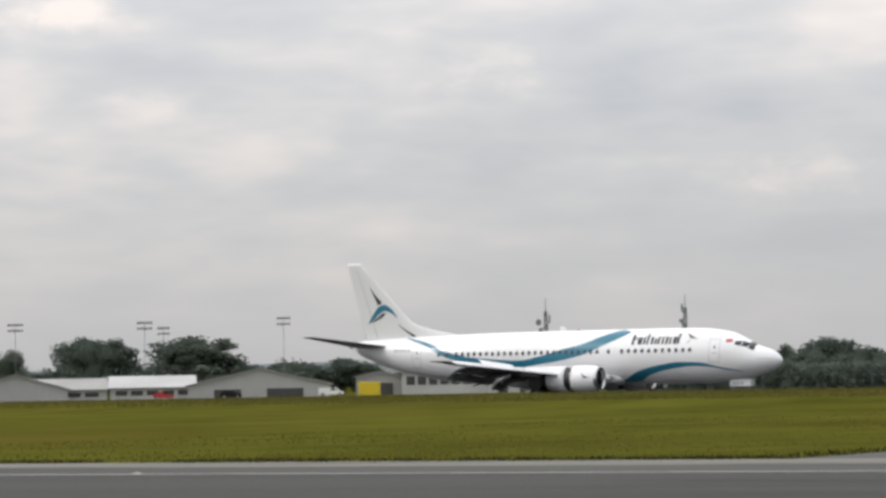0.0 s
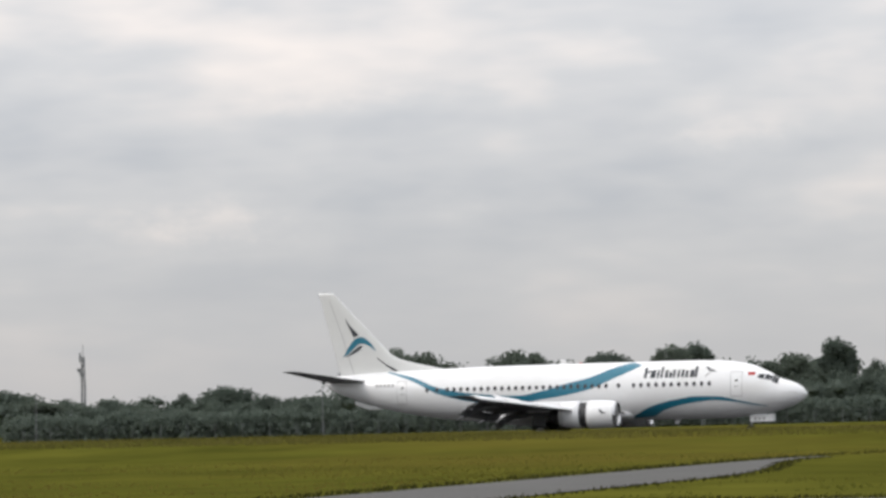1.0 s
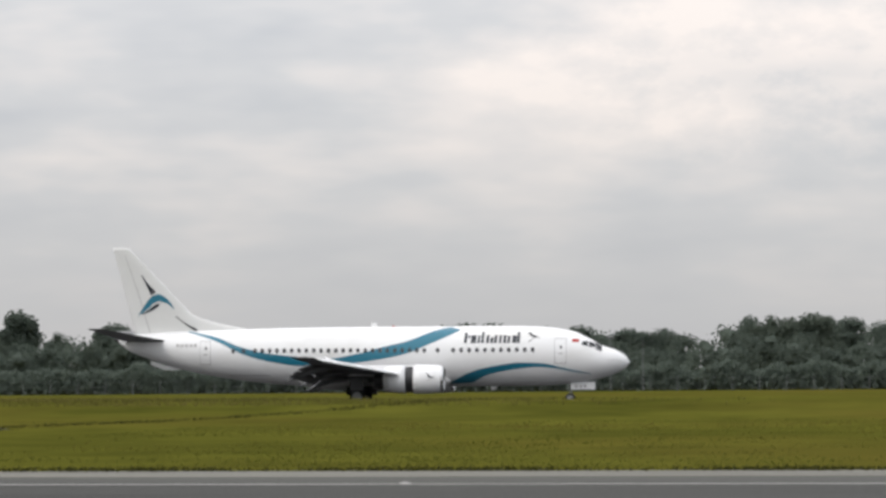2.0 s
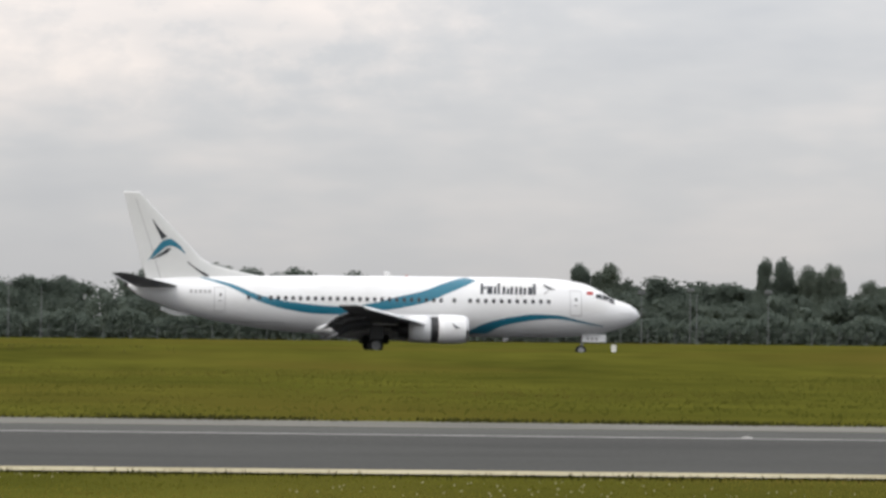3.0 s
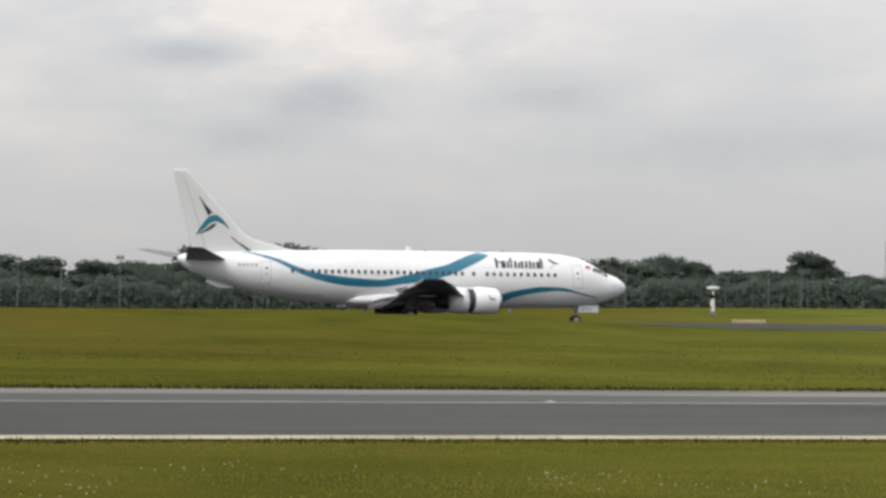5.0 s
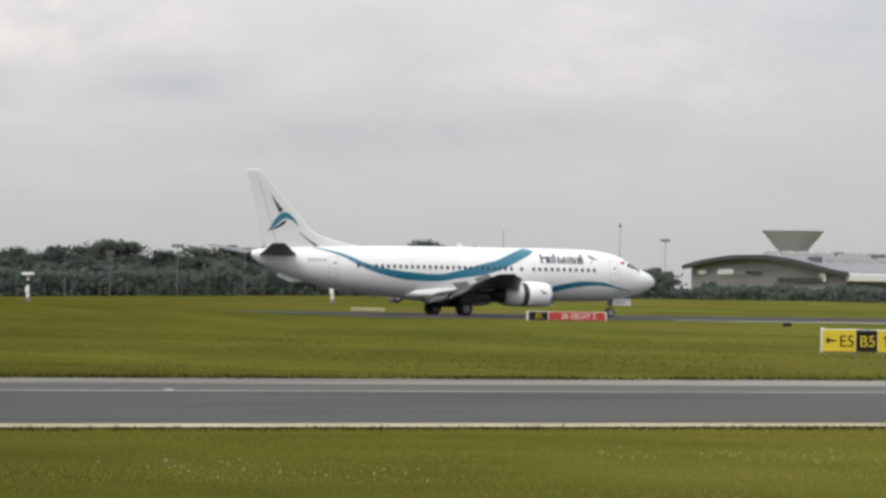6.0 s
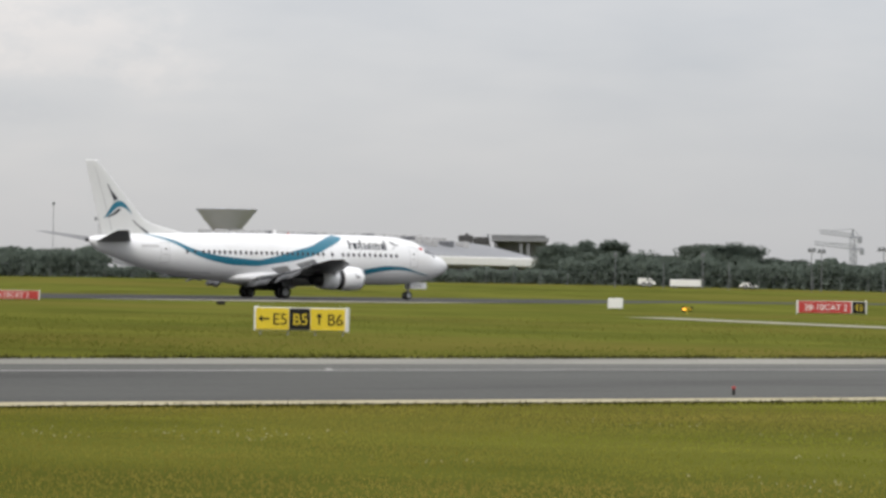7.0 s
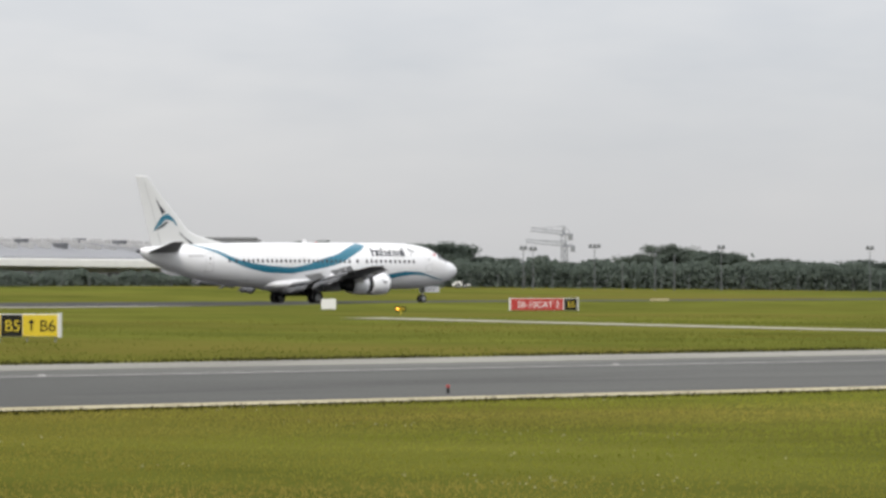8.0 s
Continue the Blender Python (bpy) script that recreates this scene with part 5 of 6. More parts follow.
def lattice_tower(az, top, r, dishes):
    x, y, z = place_at(az, r)
    tall = r * math.tan(radians(top)) + EYE.z - z
    root = empty("radio_tower", "dark lattice radio tower with aerials and dishes", "radio tower", "", pose(x, y, z))
    w = 0.42
    for sx in (-1, 1):
        for sy in (-1, 1):
            part("leg", tube((sx * w, sy * w, 0), (sx * w * 0.45, sy * w * 0.45, tall * 0.86), 0.09, 0.06, 6), M_FAR, root)
    n = 12
    for k in range(n):
        a, b = k / n, (k + 1) / n
        wa, wb, ha, hb = w * (1 - 0.55 * a), w * (1 - 0.55 * b), tall * 0.86 * a, tall * 0.86 * b
        bm = bmesh.new()
        for p, q in (((-wa, -wa), (wb, -wb)), ((wa, wa), (-wb, wb)), ((-wa, wa), (-wb, -wb)), ((wa, -wa), (wb, wb))):
            add_tube(bm, (*p, ha), (*q, hb), 0.04, n=5)
        part("bracing", bm, M_FAR, root)
    part("aerial", tube((0, 0, tall * 0.8), (0, 0, tall), 0.09, 0.04, 6), M_FAR, root)
    for dx, dz, rr in dishes:
        part("dish", tube((dx, -0.7, tall * dz), (dx, -1.0, tall * dz), rr * 0.6, rr, 12), M_FAR, root, "grey dish")
        part("panel_aerial", box(-dx - 0.12, -0.5, tall * dz - 0.2, -dx + 0.12, -0.3, tall * dz + 1.3), M_FAR, root)


lattice_tower(-24.42, 1.22, 640, [(-0.9, 0.74, 0.55), (-0.5, 0.66, 0.4)])
lattice_tower(-22.27, 1.24, 640, [(-0.4, 0.72, 0.35), (0.4, 0.82, 0.3), (0.3, 0.66, 0.35)])


def boundary_fence():
    """Posts and wires along the foot of the wood."""
    root = tagged(empty("boundary_fence", "grey wire boundary fence on slim posts", "fence"), kind="structure")
    bm = tube((0, 0, -0.1), (0, 0, 1.7), 0.035, 0.03, 6)
    add_tube(bm, (0, 0, 1.7), (0, -0.25, 1.95), 0.03, 0.025, 6)
    post = mesh_of("post", bm, M_FAR)
    pts = [place_at(az, 482) for az in np.arange(-23.2, 50, 0.42)]
    for x, y, z in pts:
        ob = new("post", post)
        ob.parent = root
        ob.matrix_basis = pose(x, y, z)
    for h in (0.3, 0.95, 1.65):
        bm = bmesh.new()
        for p, q in zip(pts, pts[1:]):
            add_tube(bm, (p[0], p[1], p[2] + h), (q[0], q[1], q[2] + h), 0.007, n=4, caps=False)
        part("wire", bm, M_FAR, root)


boundary_fence()


# ---- buildings ----
def windows_row(parent, x0, x1, y, z0, z1, n, mat=None):
    for i in range(n):
        w = (x1 - x0) / n
        p = part("window", box(x0 + i * w + 0.12 * w, y - 0.06, z0, x0 + (i + 0.88) * w, y - 0.02, z1, 0.01), mat or M_DARKIN, parent, "dark window")


def gable_shed(name, label, az, r, turn, wide, deep, eave, ridge, wall, roof, doors=()):
    """A shed whose gable faces the airfield (-y of its own space)."""
    x, y, z = place_at(az, r)
    root = empty(name, label, "shed", "", pose(x, y, z - 0.3, 0, 0, turn))
    h = wide / 2
    prof = [(-h, 0), (h, 0), (h, eave), (0, ridge), (-h, eave)]
    part("wall", loft([[(a, yy, b) for a, b in prof] for yy in (0, deep)]), wall, root)
    for s in (-1, 1):
        bm = loft([[(s * (h + 0.5), yy, eave - 0.16), (0, yy, ridge + 0.06), (0, yy, ridge + 0.24), (s * (h + 0.5), yy, eave + 0.06)] for yy in (-0.4, deep + 0.4)])
        part("roof", bm, roof, root)
    for x0, x1, z1 in doors:
        d = part("door", box(x0, -0.07, 0.3, x1, -0.02, z1), M_DARKIN, root, "dark open doorway")
        part("frame", box(x0 - 0.12, -0.1, z1, x1 + 0.12, -0.01, z1 + 0.15), wall, d)
    return root


def long_shed(name, label, az0, az1, r, deep, eave, ridge, wall, roof, bays=6, ribs=10):
    """A low shed along the airfield with a pitched roof, eaves to the front."""
    a, b = Vector(place_at(az0, r)), Vector(place_at(az1, r))
    length, turn = (b - a).length, math.degrees(math.atan2(b.y - a.y, b.x - a.x))
    root = empty(name, label, "shed", "", pose(a.x, a.y, min(a.z, b.z) - 0.3, 0, 0, turn))
    part("wall", loft([[(x, 0, 0), (x, deep, 0), (x, deep, eave), (x, deep / 2, ridge), (x, 0, eave)] for x in (0, length)]), wall, root)
    part("roof", loft([[(x, -0.5, eave - 0.1), (x, deep / 2, ridge + 0.1), (x, deep / 2, ridge + 0.28), (x, -0.5, eave + 0.1)] for x in (-0.4, length + 0.4)]), roof, root)
    part("roof", loft([[(x, deep + 0.5, eave - 0.1), (x, deep / 2, ridge + 0.1), (x, deep / 2, ridge + 0.28), (x, deep + 0.5, eave + 0.1)] for x in (-0.4, length + 0.4)]), roof, root)
    for i in range(ribs):
        x = (i + 0.5) * length / ribs
        bm = loft([[(x + d, -0.45, eave + 0.1), (x + d, deep / 2, ridge + 0.27), (x + d, deep / 2, ridge + 0.36), (x + d, -0.45, eave + 0.19)] for d in (-0.09, 0.09)])
        part("roof_rib", bm, roof, root)
    if bays:
        windows_row(root, length * 0.04, length * 0.96, 0.0, eave * 0.45, eave * 0.8, bays)
    return root


gable_shed("gable_shed", "large grey clad shed with a low gable and dark doorways", -28.86, 690, 29, 26.5, 30, 2.7, 5.6, M_CLAD, M_ROOFG, ((-8.4, -3.4, 1.9), (1.4, 8.2, 2.0)))
long_shed("long_shed", "long pale shed with a bright ribbed roof", -31.15, -29.85, 700, 22, 2.6, 4.6, M_CLADW, M_CLADW, 5, 9)
long_shed("long_shed", "long low shed with a weathered grey roof", -33.6, -31.2, 700, 26, 2.5, 4.4, M_CLADW, M_ROOFG, 8, 14)
gable_shed("gable_shed", "low grey shed with a shallow gable", -32.6, 680, 32, 19, 18, 2.6, 5.2, M_CLAD, M_ROOFG)
gable_shed("dark_shed", "dark low shed between pale buildings", -27.0, 705, 27, 9, 12, 3.8, 4.6, M_ROOFG, M_ROOFG, ((-2.5, 2.5, 2.6),))
long_shed("office_block", "pale grey flat-fronted block with a band of windows", -26.66, -25.34, 690, 14, 4.6, 5.1, M_CLADW, M_CLAD, 7, 6)
gable_shed("gable_shed", "pale grey clad shed joined to the block", -24.92, 688, 25, 10.0, 20, 4.3, 5.3, M_CLADW, M_CLAD, ((-3.0, -1.2, 2.2), (1.0, 2.0, 2.2)))
long_shed("low_wall_building", "very low white building beside the shed", -24.5, -23.8, 686, 6, 1.9, 2.2, M_CLADW, M_CLADW, 0, 3)


def container(az, r):
    x, y, z = place_at(az, r)
    root = empty("container", "bright yellow steel container", "container", "", pose(x, y, z - 0.05, 0, 0, -az))
    part("body", box(-2.0, -1.2, 0.1, 2.0, 1.2, 2.55, 0.04), M_YELP, root)
    for i in range(10):
        part("rib", box(-1.85 + i * 0.4, -1.24, 0.25, -1.70 + i * 0.4, -1.2, 2.4), M_YELP, root)
    for s in (-1.9, 1.9):
        part("corner_post", box(s - 0.1, -1.26, 0.0, s + 0.1, -1.2, 2.6), M_YELP, root)


container(-27.16, 680)


def vehicle(name, label, az, r, length, tall, paint, kind):
    """A parked vehicle, seen from the side: shell, glass, wheels, lamps."""
    x, y, z = place_at(az, r)
    root = empty(name, label, kind, "", pose(x, y, z, 0, 0, -az))
    h, w = length / 2, 0.9
    if kind == "van":
        prof = [(-h, 0.35), (h, 0.35), (h, 0.55 * tall), (h - 0.16 * length, 0.66 * tall), (h - 0.3 * length, tall), (-h + 0.1, tall), (-h, tall - 0.2)]
    else:
        prof = [(-h, 0.3), (h, 0.3), (h, 0.54 * tall), (h - 0.25 * length, 0.66 * tall), (h - 0.42 * length, tall), (-h + 0.2 * length, tall), (-h + 0.04 * length, 0.7 * tall), (-h, 0.6 * tall)]
    bm = loft([[(a, yy, b) for a, b in prof] for yy in (-w, w)])
    part("body", bm, paint, root)
    glass = [(h - 0.52 * length, 0.7 * tall), (h - 0.26 * length, 0.7 * tall), (h - 0.40 * length, tall * 0.93), (h - 0.5 * length, tall * 0.93)]
    for s in (-1, 1):
        part("side_window", loft([[(a, s * w + d, b) for a, b in glass] for d in (-0.012, 0.012)]), M_GLASS, root)
    for sx in (-h + 0.75, h - 0.75):
        for s in (-1, 1):
            wheel("wheel", 0.33, 0.2, root, pose(sx, s * (w - 0.06), 0.33))


vehicle("van", "white parked van by the boundary trees", 39.34, 478, 2.3, 1.15, M_WHTP, "van")


def trailer(az, r):
    x, y, z = place_at(az, r)
    root = empty("box_trailer", "long low white box trailer parked by the boundary trees", "trailer", "", pose(x, y, z - 0.1, 0, 0, -az))
    part("cargo_box", box(-2.0, -0.8, 0.25, 2.0, 0.8, 1.15, 0.05), M_WHTP, root)
    part("chassis", box(-1.9, -0.6, 0.12, 1.9, 0.6, 0.25), M_BLKP, root)
    for k in range(6):
        part("rib", box(-1.7 + k * 0.66, -0.83, 0.3, -1.64 + k * 0.66, -0.8, 1.1), M_WHTP, root)
    for sx in (-1.2, 1.2):
        for sy in (-0.7, 0.7):
            wheel("wheel", 0.2, 0.15, root, pose(sx, sy, 0.2))


trailer(39.94, 478)
vehicle("car", "white parked car by the boundary trees", 40.91, 478, 2.4, 0.85, M_WHTP, "car")


def low_shelter(az, r):
    x, y, z = place_at(az, r)
    root = empty("low_shelter", "low dark shelter with a pale flat roof by the trees", "shelter", "", pose(x, y, z, 0, 0, -az))
    part("wall", box(-1.7, -0.7, -0.05, 1.7, 0.7, 0.86, 0.02), M_TRIM, root)
    part("roof", box(-2.05, -0.95, 0.86, 2.05, 0.95, 1.06, 0.03), M_WHTP, root, "pale flat roof")
    for k in range(5):
        part("post", box(-1.75 + k * 0.86, -0.76, -0.05, -1.69 + k * 0.86, -0.70, 0.86), M_GALV, root)


low_shelter(14.53, 474)
vehicle("van", "white parked van before the sheds", -27.75, 668, 4.6, 1.6, M_WHTP, "van")
vehicle("car", "red parked service car before the sheds", -30.33, 676, 3.8, 1.4, M_REDP, "car")
vehicle("car", "dark parked car before the sheds", -29.3, 676, 4.0, 1.4, M_BLKP, "car")


def terminal():
    """The vaulted hall: a long curved roof over pale walls, its arched gable to one side."""
    a = Vector((*place_at(33.72, 640)[:2], 0))
    c = Vector((*place_at(31.25, 700)[:2], 0))
    b = Vector((*place_at(37.72, 672)[:2], 0))
    along, back = b - a, c - a
    root = empty("terminal_hall", "long pale hall with a curved ribbed metal roof", "hall")
    SS = (0.0, 0.10, 0.22, 0.36, 0.5, 0.64, 0.78, 0.9, 1.0)
    ZZ = (6.9, 7.6, 8.6, 9.5, 10.0, 10.0, 9.6, 9.0, 8.2)

    def top(u, s):
        return hermite(s, SS, ZZ) - 0.5 * u * u * (1 - s)

    def at(u, s, dz=0.0):
        p = a + along * u + back * s
        return (p.x, p.y, top(u, s) + dz)

    us, ss = np.linspace(-0.012, 1.0, 25), np.linspace(-0.004, 1.0, 22)
    bm = bmesh.new()
    lo = [[bm.verts.new(at(u, s)) for s in ss] for u in us]
    hi = [[bm.verts.new(at(u, s, 0.45)) for s in ss] for u in us]
    for i in range(len(us) - 1):
        for j in range(len(ss) - 1):
            bm.faces.new((hi[i][j], hi[i + 1][j], hi[i + 1][j + 1], hi[i][j + 1]))
            bm.faces.new((lo[i][j], lo[i][j + 1], lo[i + 1][j + 1], lo[i + 1][j]))
    for i in range(len(us) - 1):
        for j in (0, len(ss) - 1):
            bm.faces.new((lo[i][j], lo[i + 1][j], hi[i + 1][j], hi[i][j]))
    for j in range(len(ss) - 1):
        for i in (0, len(us) - 1):
            bm.faces.new((lo[i][j], lo[i][j + 1], hi[i][j + 1], hi[i][j]))
    part("roof", bm, M_HALLROOF, root, "grey curved metal roof", False)
    # dark rim of the arched gable
    rim = []
    for s in np.linspace(-0.02, 1.0, 24):
        x, y, z = at(-0.018, s)
        d = -along.normalized() * 0.5
        rim.append([(x, y, z - 0.25), (x + d.x, y + d.y, z - 0.25), (x + d.x, y + d.y, z + 0.5), (x, y, z + 0.5)])
    part("roof_rim", loft(rim), M_DARKIN, root, "dark rim of the arched gable")
    # pale rounded eaves band along the front
    fa, fo = [], (-back).normalized()
    for u in (-0.01, 0.0, 0.2, 0.4, 0.6, 0.8, 0.97, 0.985, 1.0, 1.006):
        p = a + along * u
        k = 1.0 if u < 0.98 else (0.86 if u < 0.99 else (0.6 if u < 1.003 else 0.25))
        z0, z1 = 5.75 - 0.45 * max(u, 0), 7.15 - 0.25 * max(u, 0)
        zm, h = (z0 + z1) / 2, (z1 - z0) / 2 * k
        fa.append([(p.x + fo.x * o, p.y + fo.y * o, zm + h * q) for o, q in ((-0.2, -1), (0.75, -1), (0.85, -0.8), (0.85, 0.8), (0.6, 1), (-0.2, 1))])
    part("eaves_band", loft(fa), M_WHTP, root, "pale rounded eaves band")
    # walls under the roof
    for nm, pts in (("front_wall", [(u, 0.02) for u in np.linspace(0.0, 0.99, 14)]), ("gable_wall", [(0.004, s) for s in np.linspace(0.02, 0.99, 14)]), ("end_wall", [(0.985, s) for s in np.linspace(0.02, 0.99, 14)])):
        bm = bmesh.new()
        rows = [(bm.verts.new((at(u, s)[0], at(u, s)[1], -0.5)), bm.verts.new(at(u, s, -0.02))) for u, s in pts]
        for p, q in zip(rows, rows[1:]):
            bm.faces.new((p[0], q[0], q[1], p[1]))
        bmesh.ops.solidify(bm, geom=bm.faces[:], thickness=0.3)
        part(nm, bm, M_CLADW, root)
    # raised rooflights in rows
    ux, uy = along.normalized(), back.normalized()
    for k in range(19):
        for s in (0.25, 0.38, 0.52):
            u = 0.03 + k * 0.064
            if u > 0.88:
                continue
            p = Vector(at(u, s, 0.45))
            bm = bmesh.new()
            m = Matrix((ux, uy, (0, 0, 1))).transposed().to_4x4()
            add_box(bm, -0.55, -1.9, -0.5, 0.55, 1.9, 0.85, 0.08)
            bmesh.ops.transform(bm, matrix=Matrix.Translation(p) @ m, verts=bm.verts)
            part("rooflight", bm, M_HALLGLASS if (k * 7 + int(s * 50)) % 6 == 0 else M_CLADW, root)
    # dark openings in the front wall and glazing in the gable
    front = (-back).normalized()
    for u0, u1, z0, z1 in ((0.06, 0.24, 0.8, 4.6), (0.43, 0.59, 0.8, 4.6), (0.62, 0.94, 0.8, 4.6), (0.25, 0.40, 0.8, 4.6)):
        p, q = a + along * u0 + back * 0.02 + front * 0.12, a + along * u1 + back * 0.02 + front * 0.12
        bm = loft([[(r.x, r.y, z0), (r.x, r.y, z1), (r.x + front.x * 0.06, r.y + front.y * 0.06, z1), (r.x + front.x * 0.06, r.y + front.y * 0.06, z0)] for r in (p, q)])
        d = part("bay_opening", bm, M_DARKIN, root, "dark glazed bay")
        for t in np.linspace(0, 1, 7):
            r = p.lerp(q, t)
            part("mullion", tube((r.x + front.x * 0.1, r.y + front.y * 0.1, z0), (r.x + front.x * 0.1, r.y + front.y * 0.1, z1), 0.2, n=6), M_CLAD, d)
    side = (-along).normalized()
    for s0, s1, z0, z1, mat in ((0.15, 0.42, 5.6, 6.4, M_DARKIN), (0.52, 0.62, 7.0, 7.6, M_DARKIN), (0.70, 0.80, 7.0, 8.0, M_WHTP), (0.88, 0.93, 7.0, 7.8, M_WHTP), (0.30, 0.42, 3.2, 4.2, M_DARKIN), (0.6, 0.7, 3.4, 4.2, M_DARKIN), (0.13, 0.17, 5.7, 7.2, M_WHTP)):
        p, q = a + back * s0 + side * 0.16, a + back * s1 + side * 0.16
        bm = loft([[(r.x, r.y, z0), (r.x, r.y, z1), (r.x + side.x * 0.06, r.y + side.y * 0.06, z1), (r.x + side.x * 0.06, r.y + side.y * 0.06, z0)] for r in (p, q)])
        part("window", bm, mat, root)
    return root


terminal()


def roof_plant():
    """The service tower behind the hall's end: dark plant on a block, and a deck carried out on columns."""
    x, y, _ = place_at(37.0, 715)
    root = empty("service_tower", "grey service block with dark plant and an open deck", "building", "", pose(x, y, 0, 0, 0, -37))
    part("wall", box(-7.0, 0, -0.5, -0.9, 6, 9.9), M_HALLROOF, root)
    part("plant_unit", box(-7.2, -0.4, 9.9, -4.4, 3, 11.5, 0.15), M_DARKIN, root, "dark plant unit")
    part("plant_unit", box(-4.3, -0.3, 9.9, -1.2, 3, 11.2, 0.15), M_DARKIN, root, "dark plant unit")
    part("flue", tube((-5.6, 1, 11.4), (-5.6, 1, 11.9), 0.35, 0.3, 10), M_DARKIN, root)
    part("flue", tube((-1.5, 1, 9.9), (-1.5, 1, 11.8), 0.22, 0.2, 10), M_FAR, root)
    part("deck", box(-0.8, -0.5, 10.4, 10.2, 5, 11.3, 0.08), M_HALLROOF, root, "grey flat deck")
    part("parapet", box(-0.8, -0.6, 11.3, 9.6, -0.4, 11.7), M_HALLROOF, root)
    for cx in (0.0, 4.9, 6.3, 9.6):
        part("column", box(cx - 0.3, 0.2, -0.5, cx + 0.3, 0.8, 10.4), M_HALLROOF, root)
    part("back_wall", box(0.3, 4.0, -0.5, 9.4, 4.4, 10.4), M_HALLROOF, root)


roof_plant()


def funnel_tower():
    x, y, z = place_at(32.84, 810)
    root = empty("funnel_tower", "grey inverted-cone concrete water tower", "water tower", "", pose(x, y, 0))

    def ring(r, h, n=40):
        return [(r * math.cos(i * math.tau / n), r * math.sin(i * math.tau / n), h) for i in range(n)]
    part("stem", loft([ring(2.75, z - 0.5), ring(2.75, 12.9)]), M_CONE, root, "", True)
    part("bowl", loft([ring(2.75, 12.7), ring(6.75, 17.55)]), M_CONE, root, "", False)
    part("rim", loft([ring(6.8, 17.5), ring(6.8, 17.66), ring(6.4, 17.66)]), M_CONE, root)


funnel_tower()


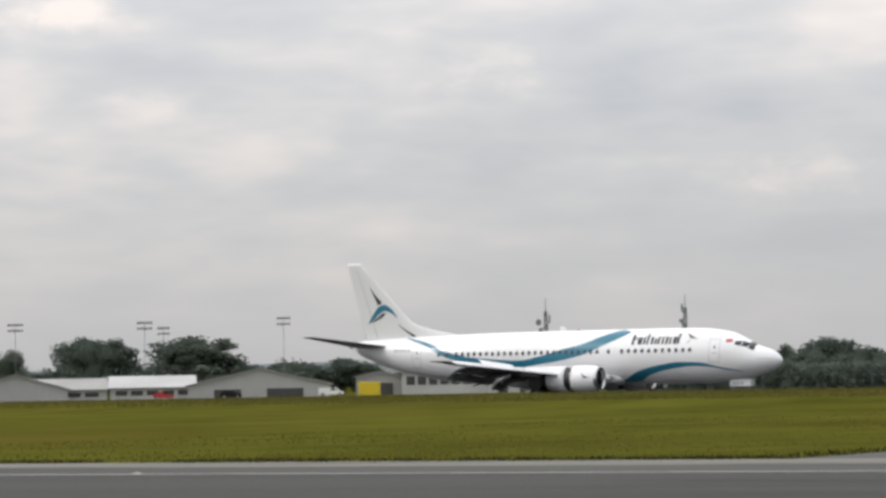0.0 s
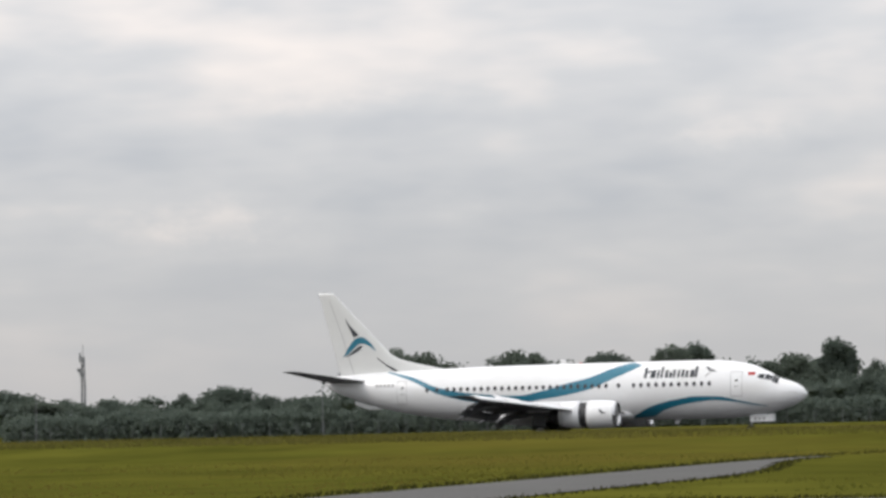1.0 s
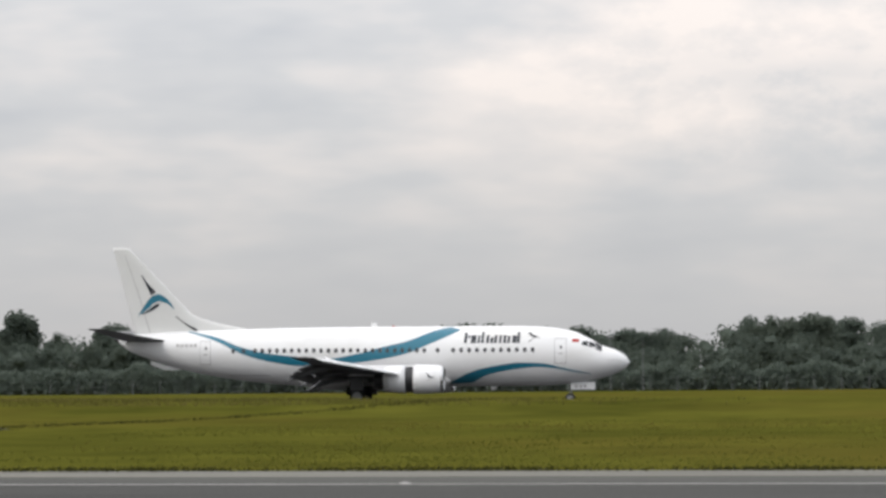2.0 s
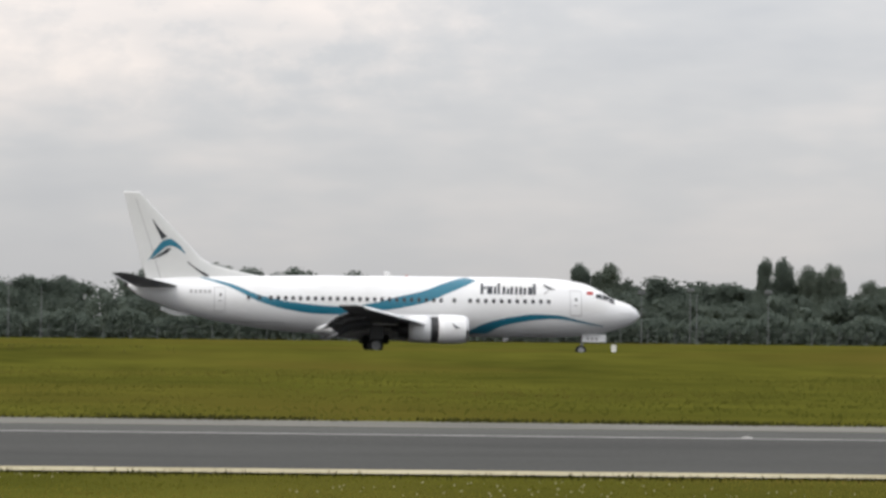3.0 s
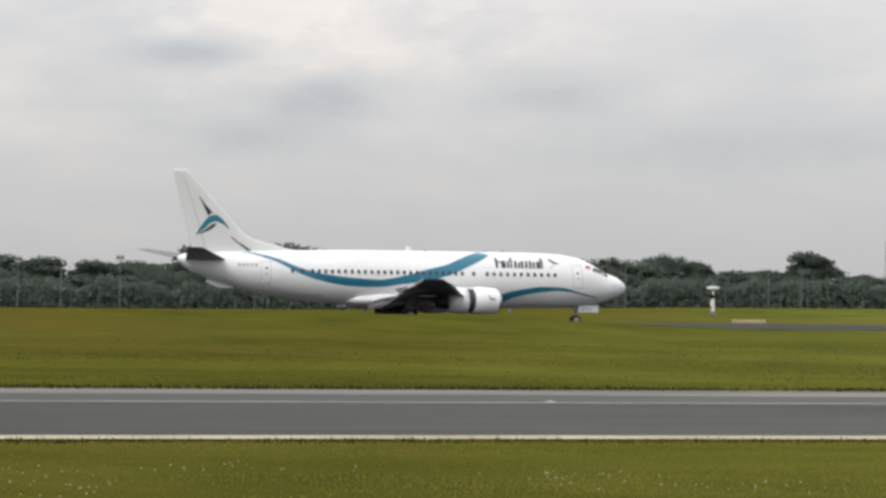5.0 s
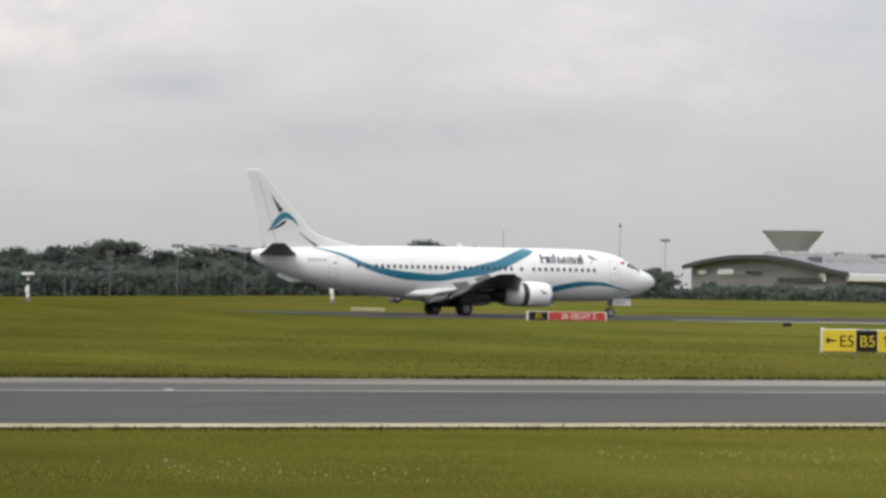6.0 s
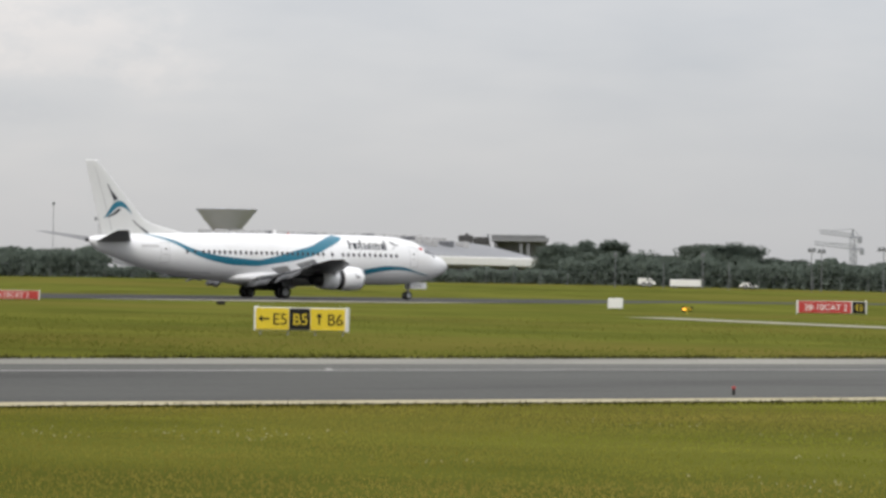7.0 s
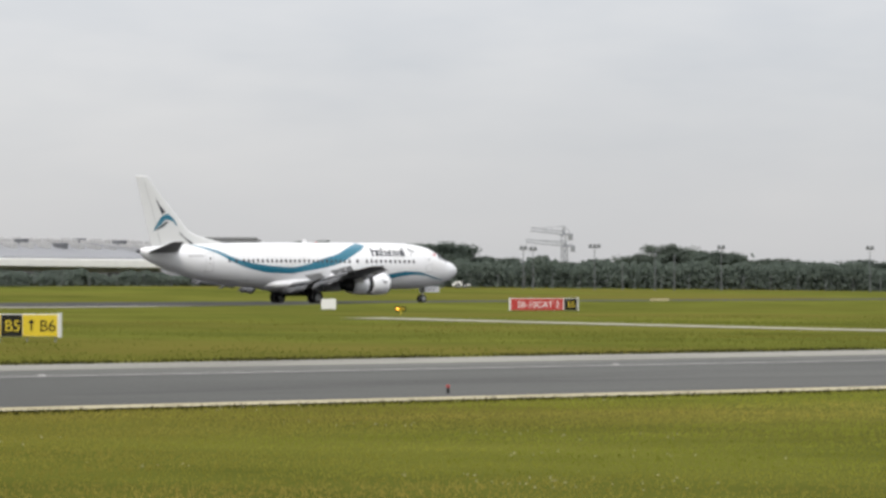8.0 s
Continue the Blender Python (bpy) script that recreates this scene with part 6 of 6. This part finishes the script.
def crane(az, r, top, arm, back, jib_el, turn, tilt):
    x, y, z = place_at(az, r)
    tall = r * math.tan(radians(top)) + EYE.z - z
    jib = r * math.tan(radians(jib_el)) + EYE.z - z
    root = empty("tower_crane", "grey tower crane far behind the trees", "crane", "cranes behind the trees", pose(x, y, z, 0, 0, turn))
    for sx in (-0.6, 0.6):
        for sy in (-0.6, 0.6):
            part("mast_leg", tube((sx, sy, 0), (sx, sy, jib), 0.12, n=5), M_CRANE, root)
    bm = bmesh.new()
    for k in range(14):
        s = -1 if k % 2 else 1
        add_tube(bm, (-0.6 * s, -0.6, jib * k / 14), (0.6 * s, -0.6, jib * (k + 1) / 14), 0.1, n=5)
    part("mast_bracing", bm, M_CRANE, root)
    part("tower_head", tube((0, 0, jib), (0, 0, tall), 0.5, 0.15, 6), M_CRANE, root)
    bm = bmesh.new()
    for dz, dy in ((0, -0.5), (0, 0.5), (0.9, 0)):
        add_tube(bm, (0, dy, jib + dz), (-arm, dy, jib + dz + tilt), 0.1, n=5)
    n = 16
    for k in range(n):
        s = 0 if k % 2 else 0.9
        add_tube(bm, (-arm * k / n, 0, jib + s + tilt * k / n), (-arm * (k + 1) / n, 0, jib + 0.9 - s + tilt * (k + 1) / n), 0.06, n=5)
    part("jib", bm, M_CRANE, root)
    part("counter_jib", tube((0, 0, jib + 0.2), (back, 0, jib + 0.1), 0.3, n=6), M_CRANE, root)
    part("counterweight", box(back - 1.2, -0.7, jib - 1.4, back, 0.7, jib + 0.2, 0.05), M_CRANE, root)
    bm = tube((0, 0, tall), (-arm * 0.7, 0, jib + 0.9 + tilt * 0.7), 0.06, n=4)
    add_tube(bm, (0, 0, tall), (back * 0.9, 0, jib + 0.2), 0.06, n=4)
    part("tie", bm, M_CRANE, root)


crane(42.49, 950, 0.97, 8.4, 2.4, 0.835, -42, 1.0)
crane(42.52, 990, 0.74, 10.6, 2.6, 0.655, -42, 1.1)


def far_ridge():
    """Low hazy hills behind the sheds and beyond the wood."""
    verts, faces = [], []
    azs = np.arange(-40, 62, 0.5)
    for i, az in enumerate(azs):
        h = 14 + 9 * noise.noise(Vector((az * 0.09, 1, 0))) + 3 * noise.noise(Vector((az * 0.7, 2, 0)))
        h *= 1 - 0.55 * step(-24, -12, az)
        for r, z in ((2700, -6.0), (2900, h * 0.8), (3100, h), (3400, -8)):
            verts.append((r * math.sin(radians(az)), r * math.cos(radians(az)), z))
        if i:
            for k in range(3):
                a = (i - 1) * 4 + k
                faces.append((a, a + 1, a + 5, a + 4))
    tagged(raw("hills", verts, faces, M_HAZE, smooth=True), "low hazy grey-green hills on the horizon", "hills", kind="structure")


far_ridge()

# ---- motion: the airliner runs along the runway and slows down ----
RUN = [
    (0.0, -96.21, -0.16), (0.5, -72.47, -0.11), (1.0, -49.83, -0.06), (1.5, -27.33, -0.01), (1.7, -18.55, 0.01), (2.8, 28.24, 0.12),
    (3.0, 36.44, 0.14), (3.5, 57.11, 0.2), (4.0, 76.51, 0.25), (4.5, 96.11, 0.31), (4.7, 103.78, 0.33), (5.8, 143.72, 0.42),
    (6.0, 150.69, 0.43), (6.5, 168.76, 0.46), (7.0, 185.92, 0.47), (7.5, 203.13, 0.48), (8.0, 219.13, 0.49)]


def motions():
    walk(JET, [(t, pose(x, RUNWAY_Y, z + 0.03)) for t, x, z in RUN])
    ts, xs = [r[0] for r in RUN], [r[1] for r in RUN]
    for ob, r, at in WHEELS:
        rows, turn, last = [], 0.0, hermite(0, ts, xs)
        for k in range(0, 241):
            x = hermite(k / 30, ts, xs)
            spin = math.degrees((x - last) / r)
            turn += (spin + 15) % 30 - 15
            last = x
            rows.append((k / 30, pose(*at, 0, turn, 0)))
        walk(ob, rows)


motions()
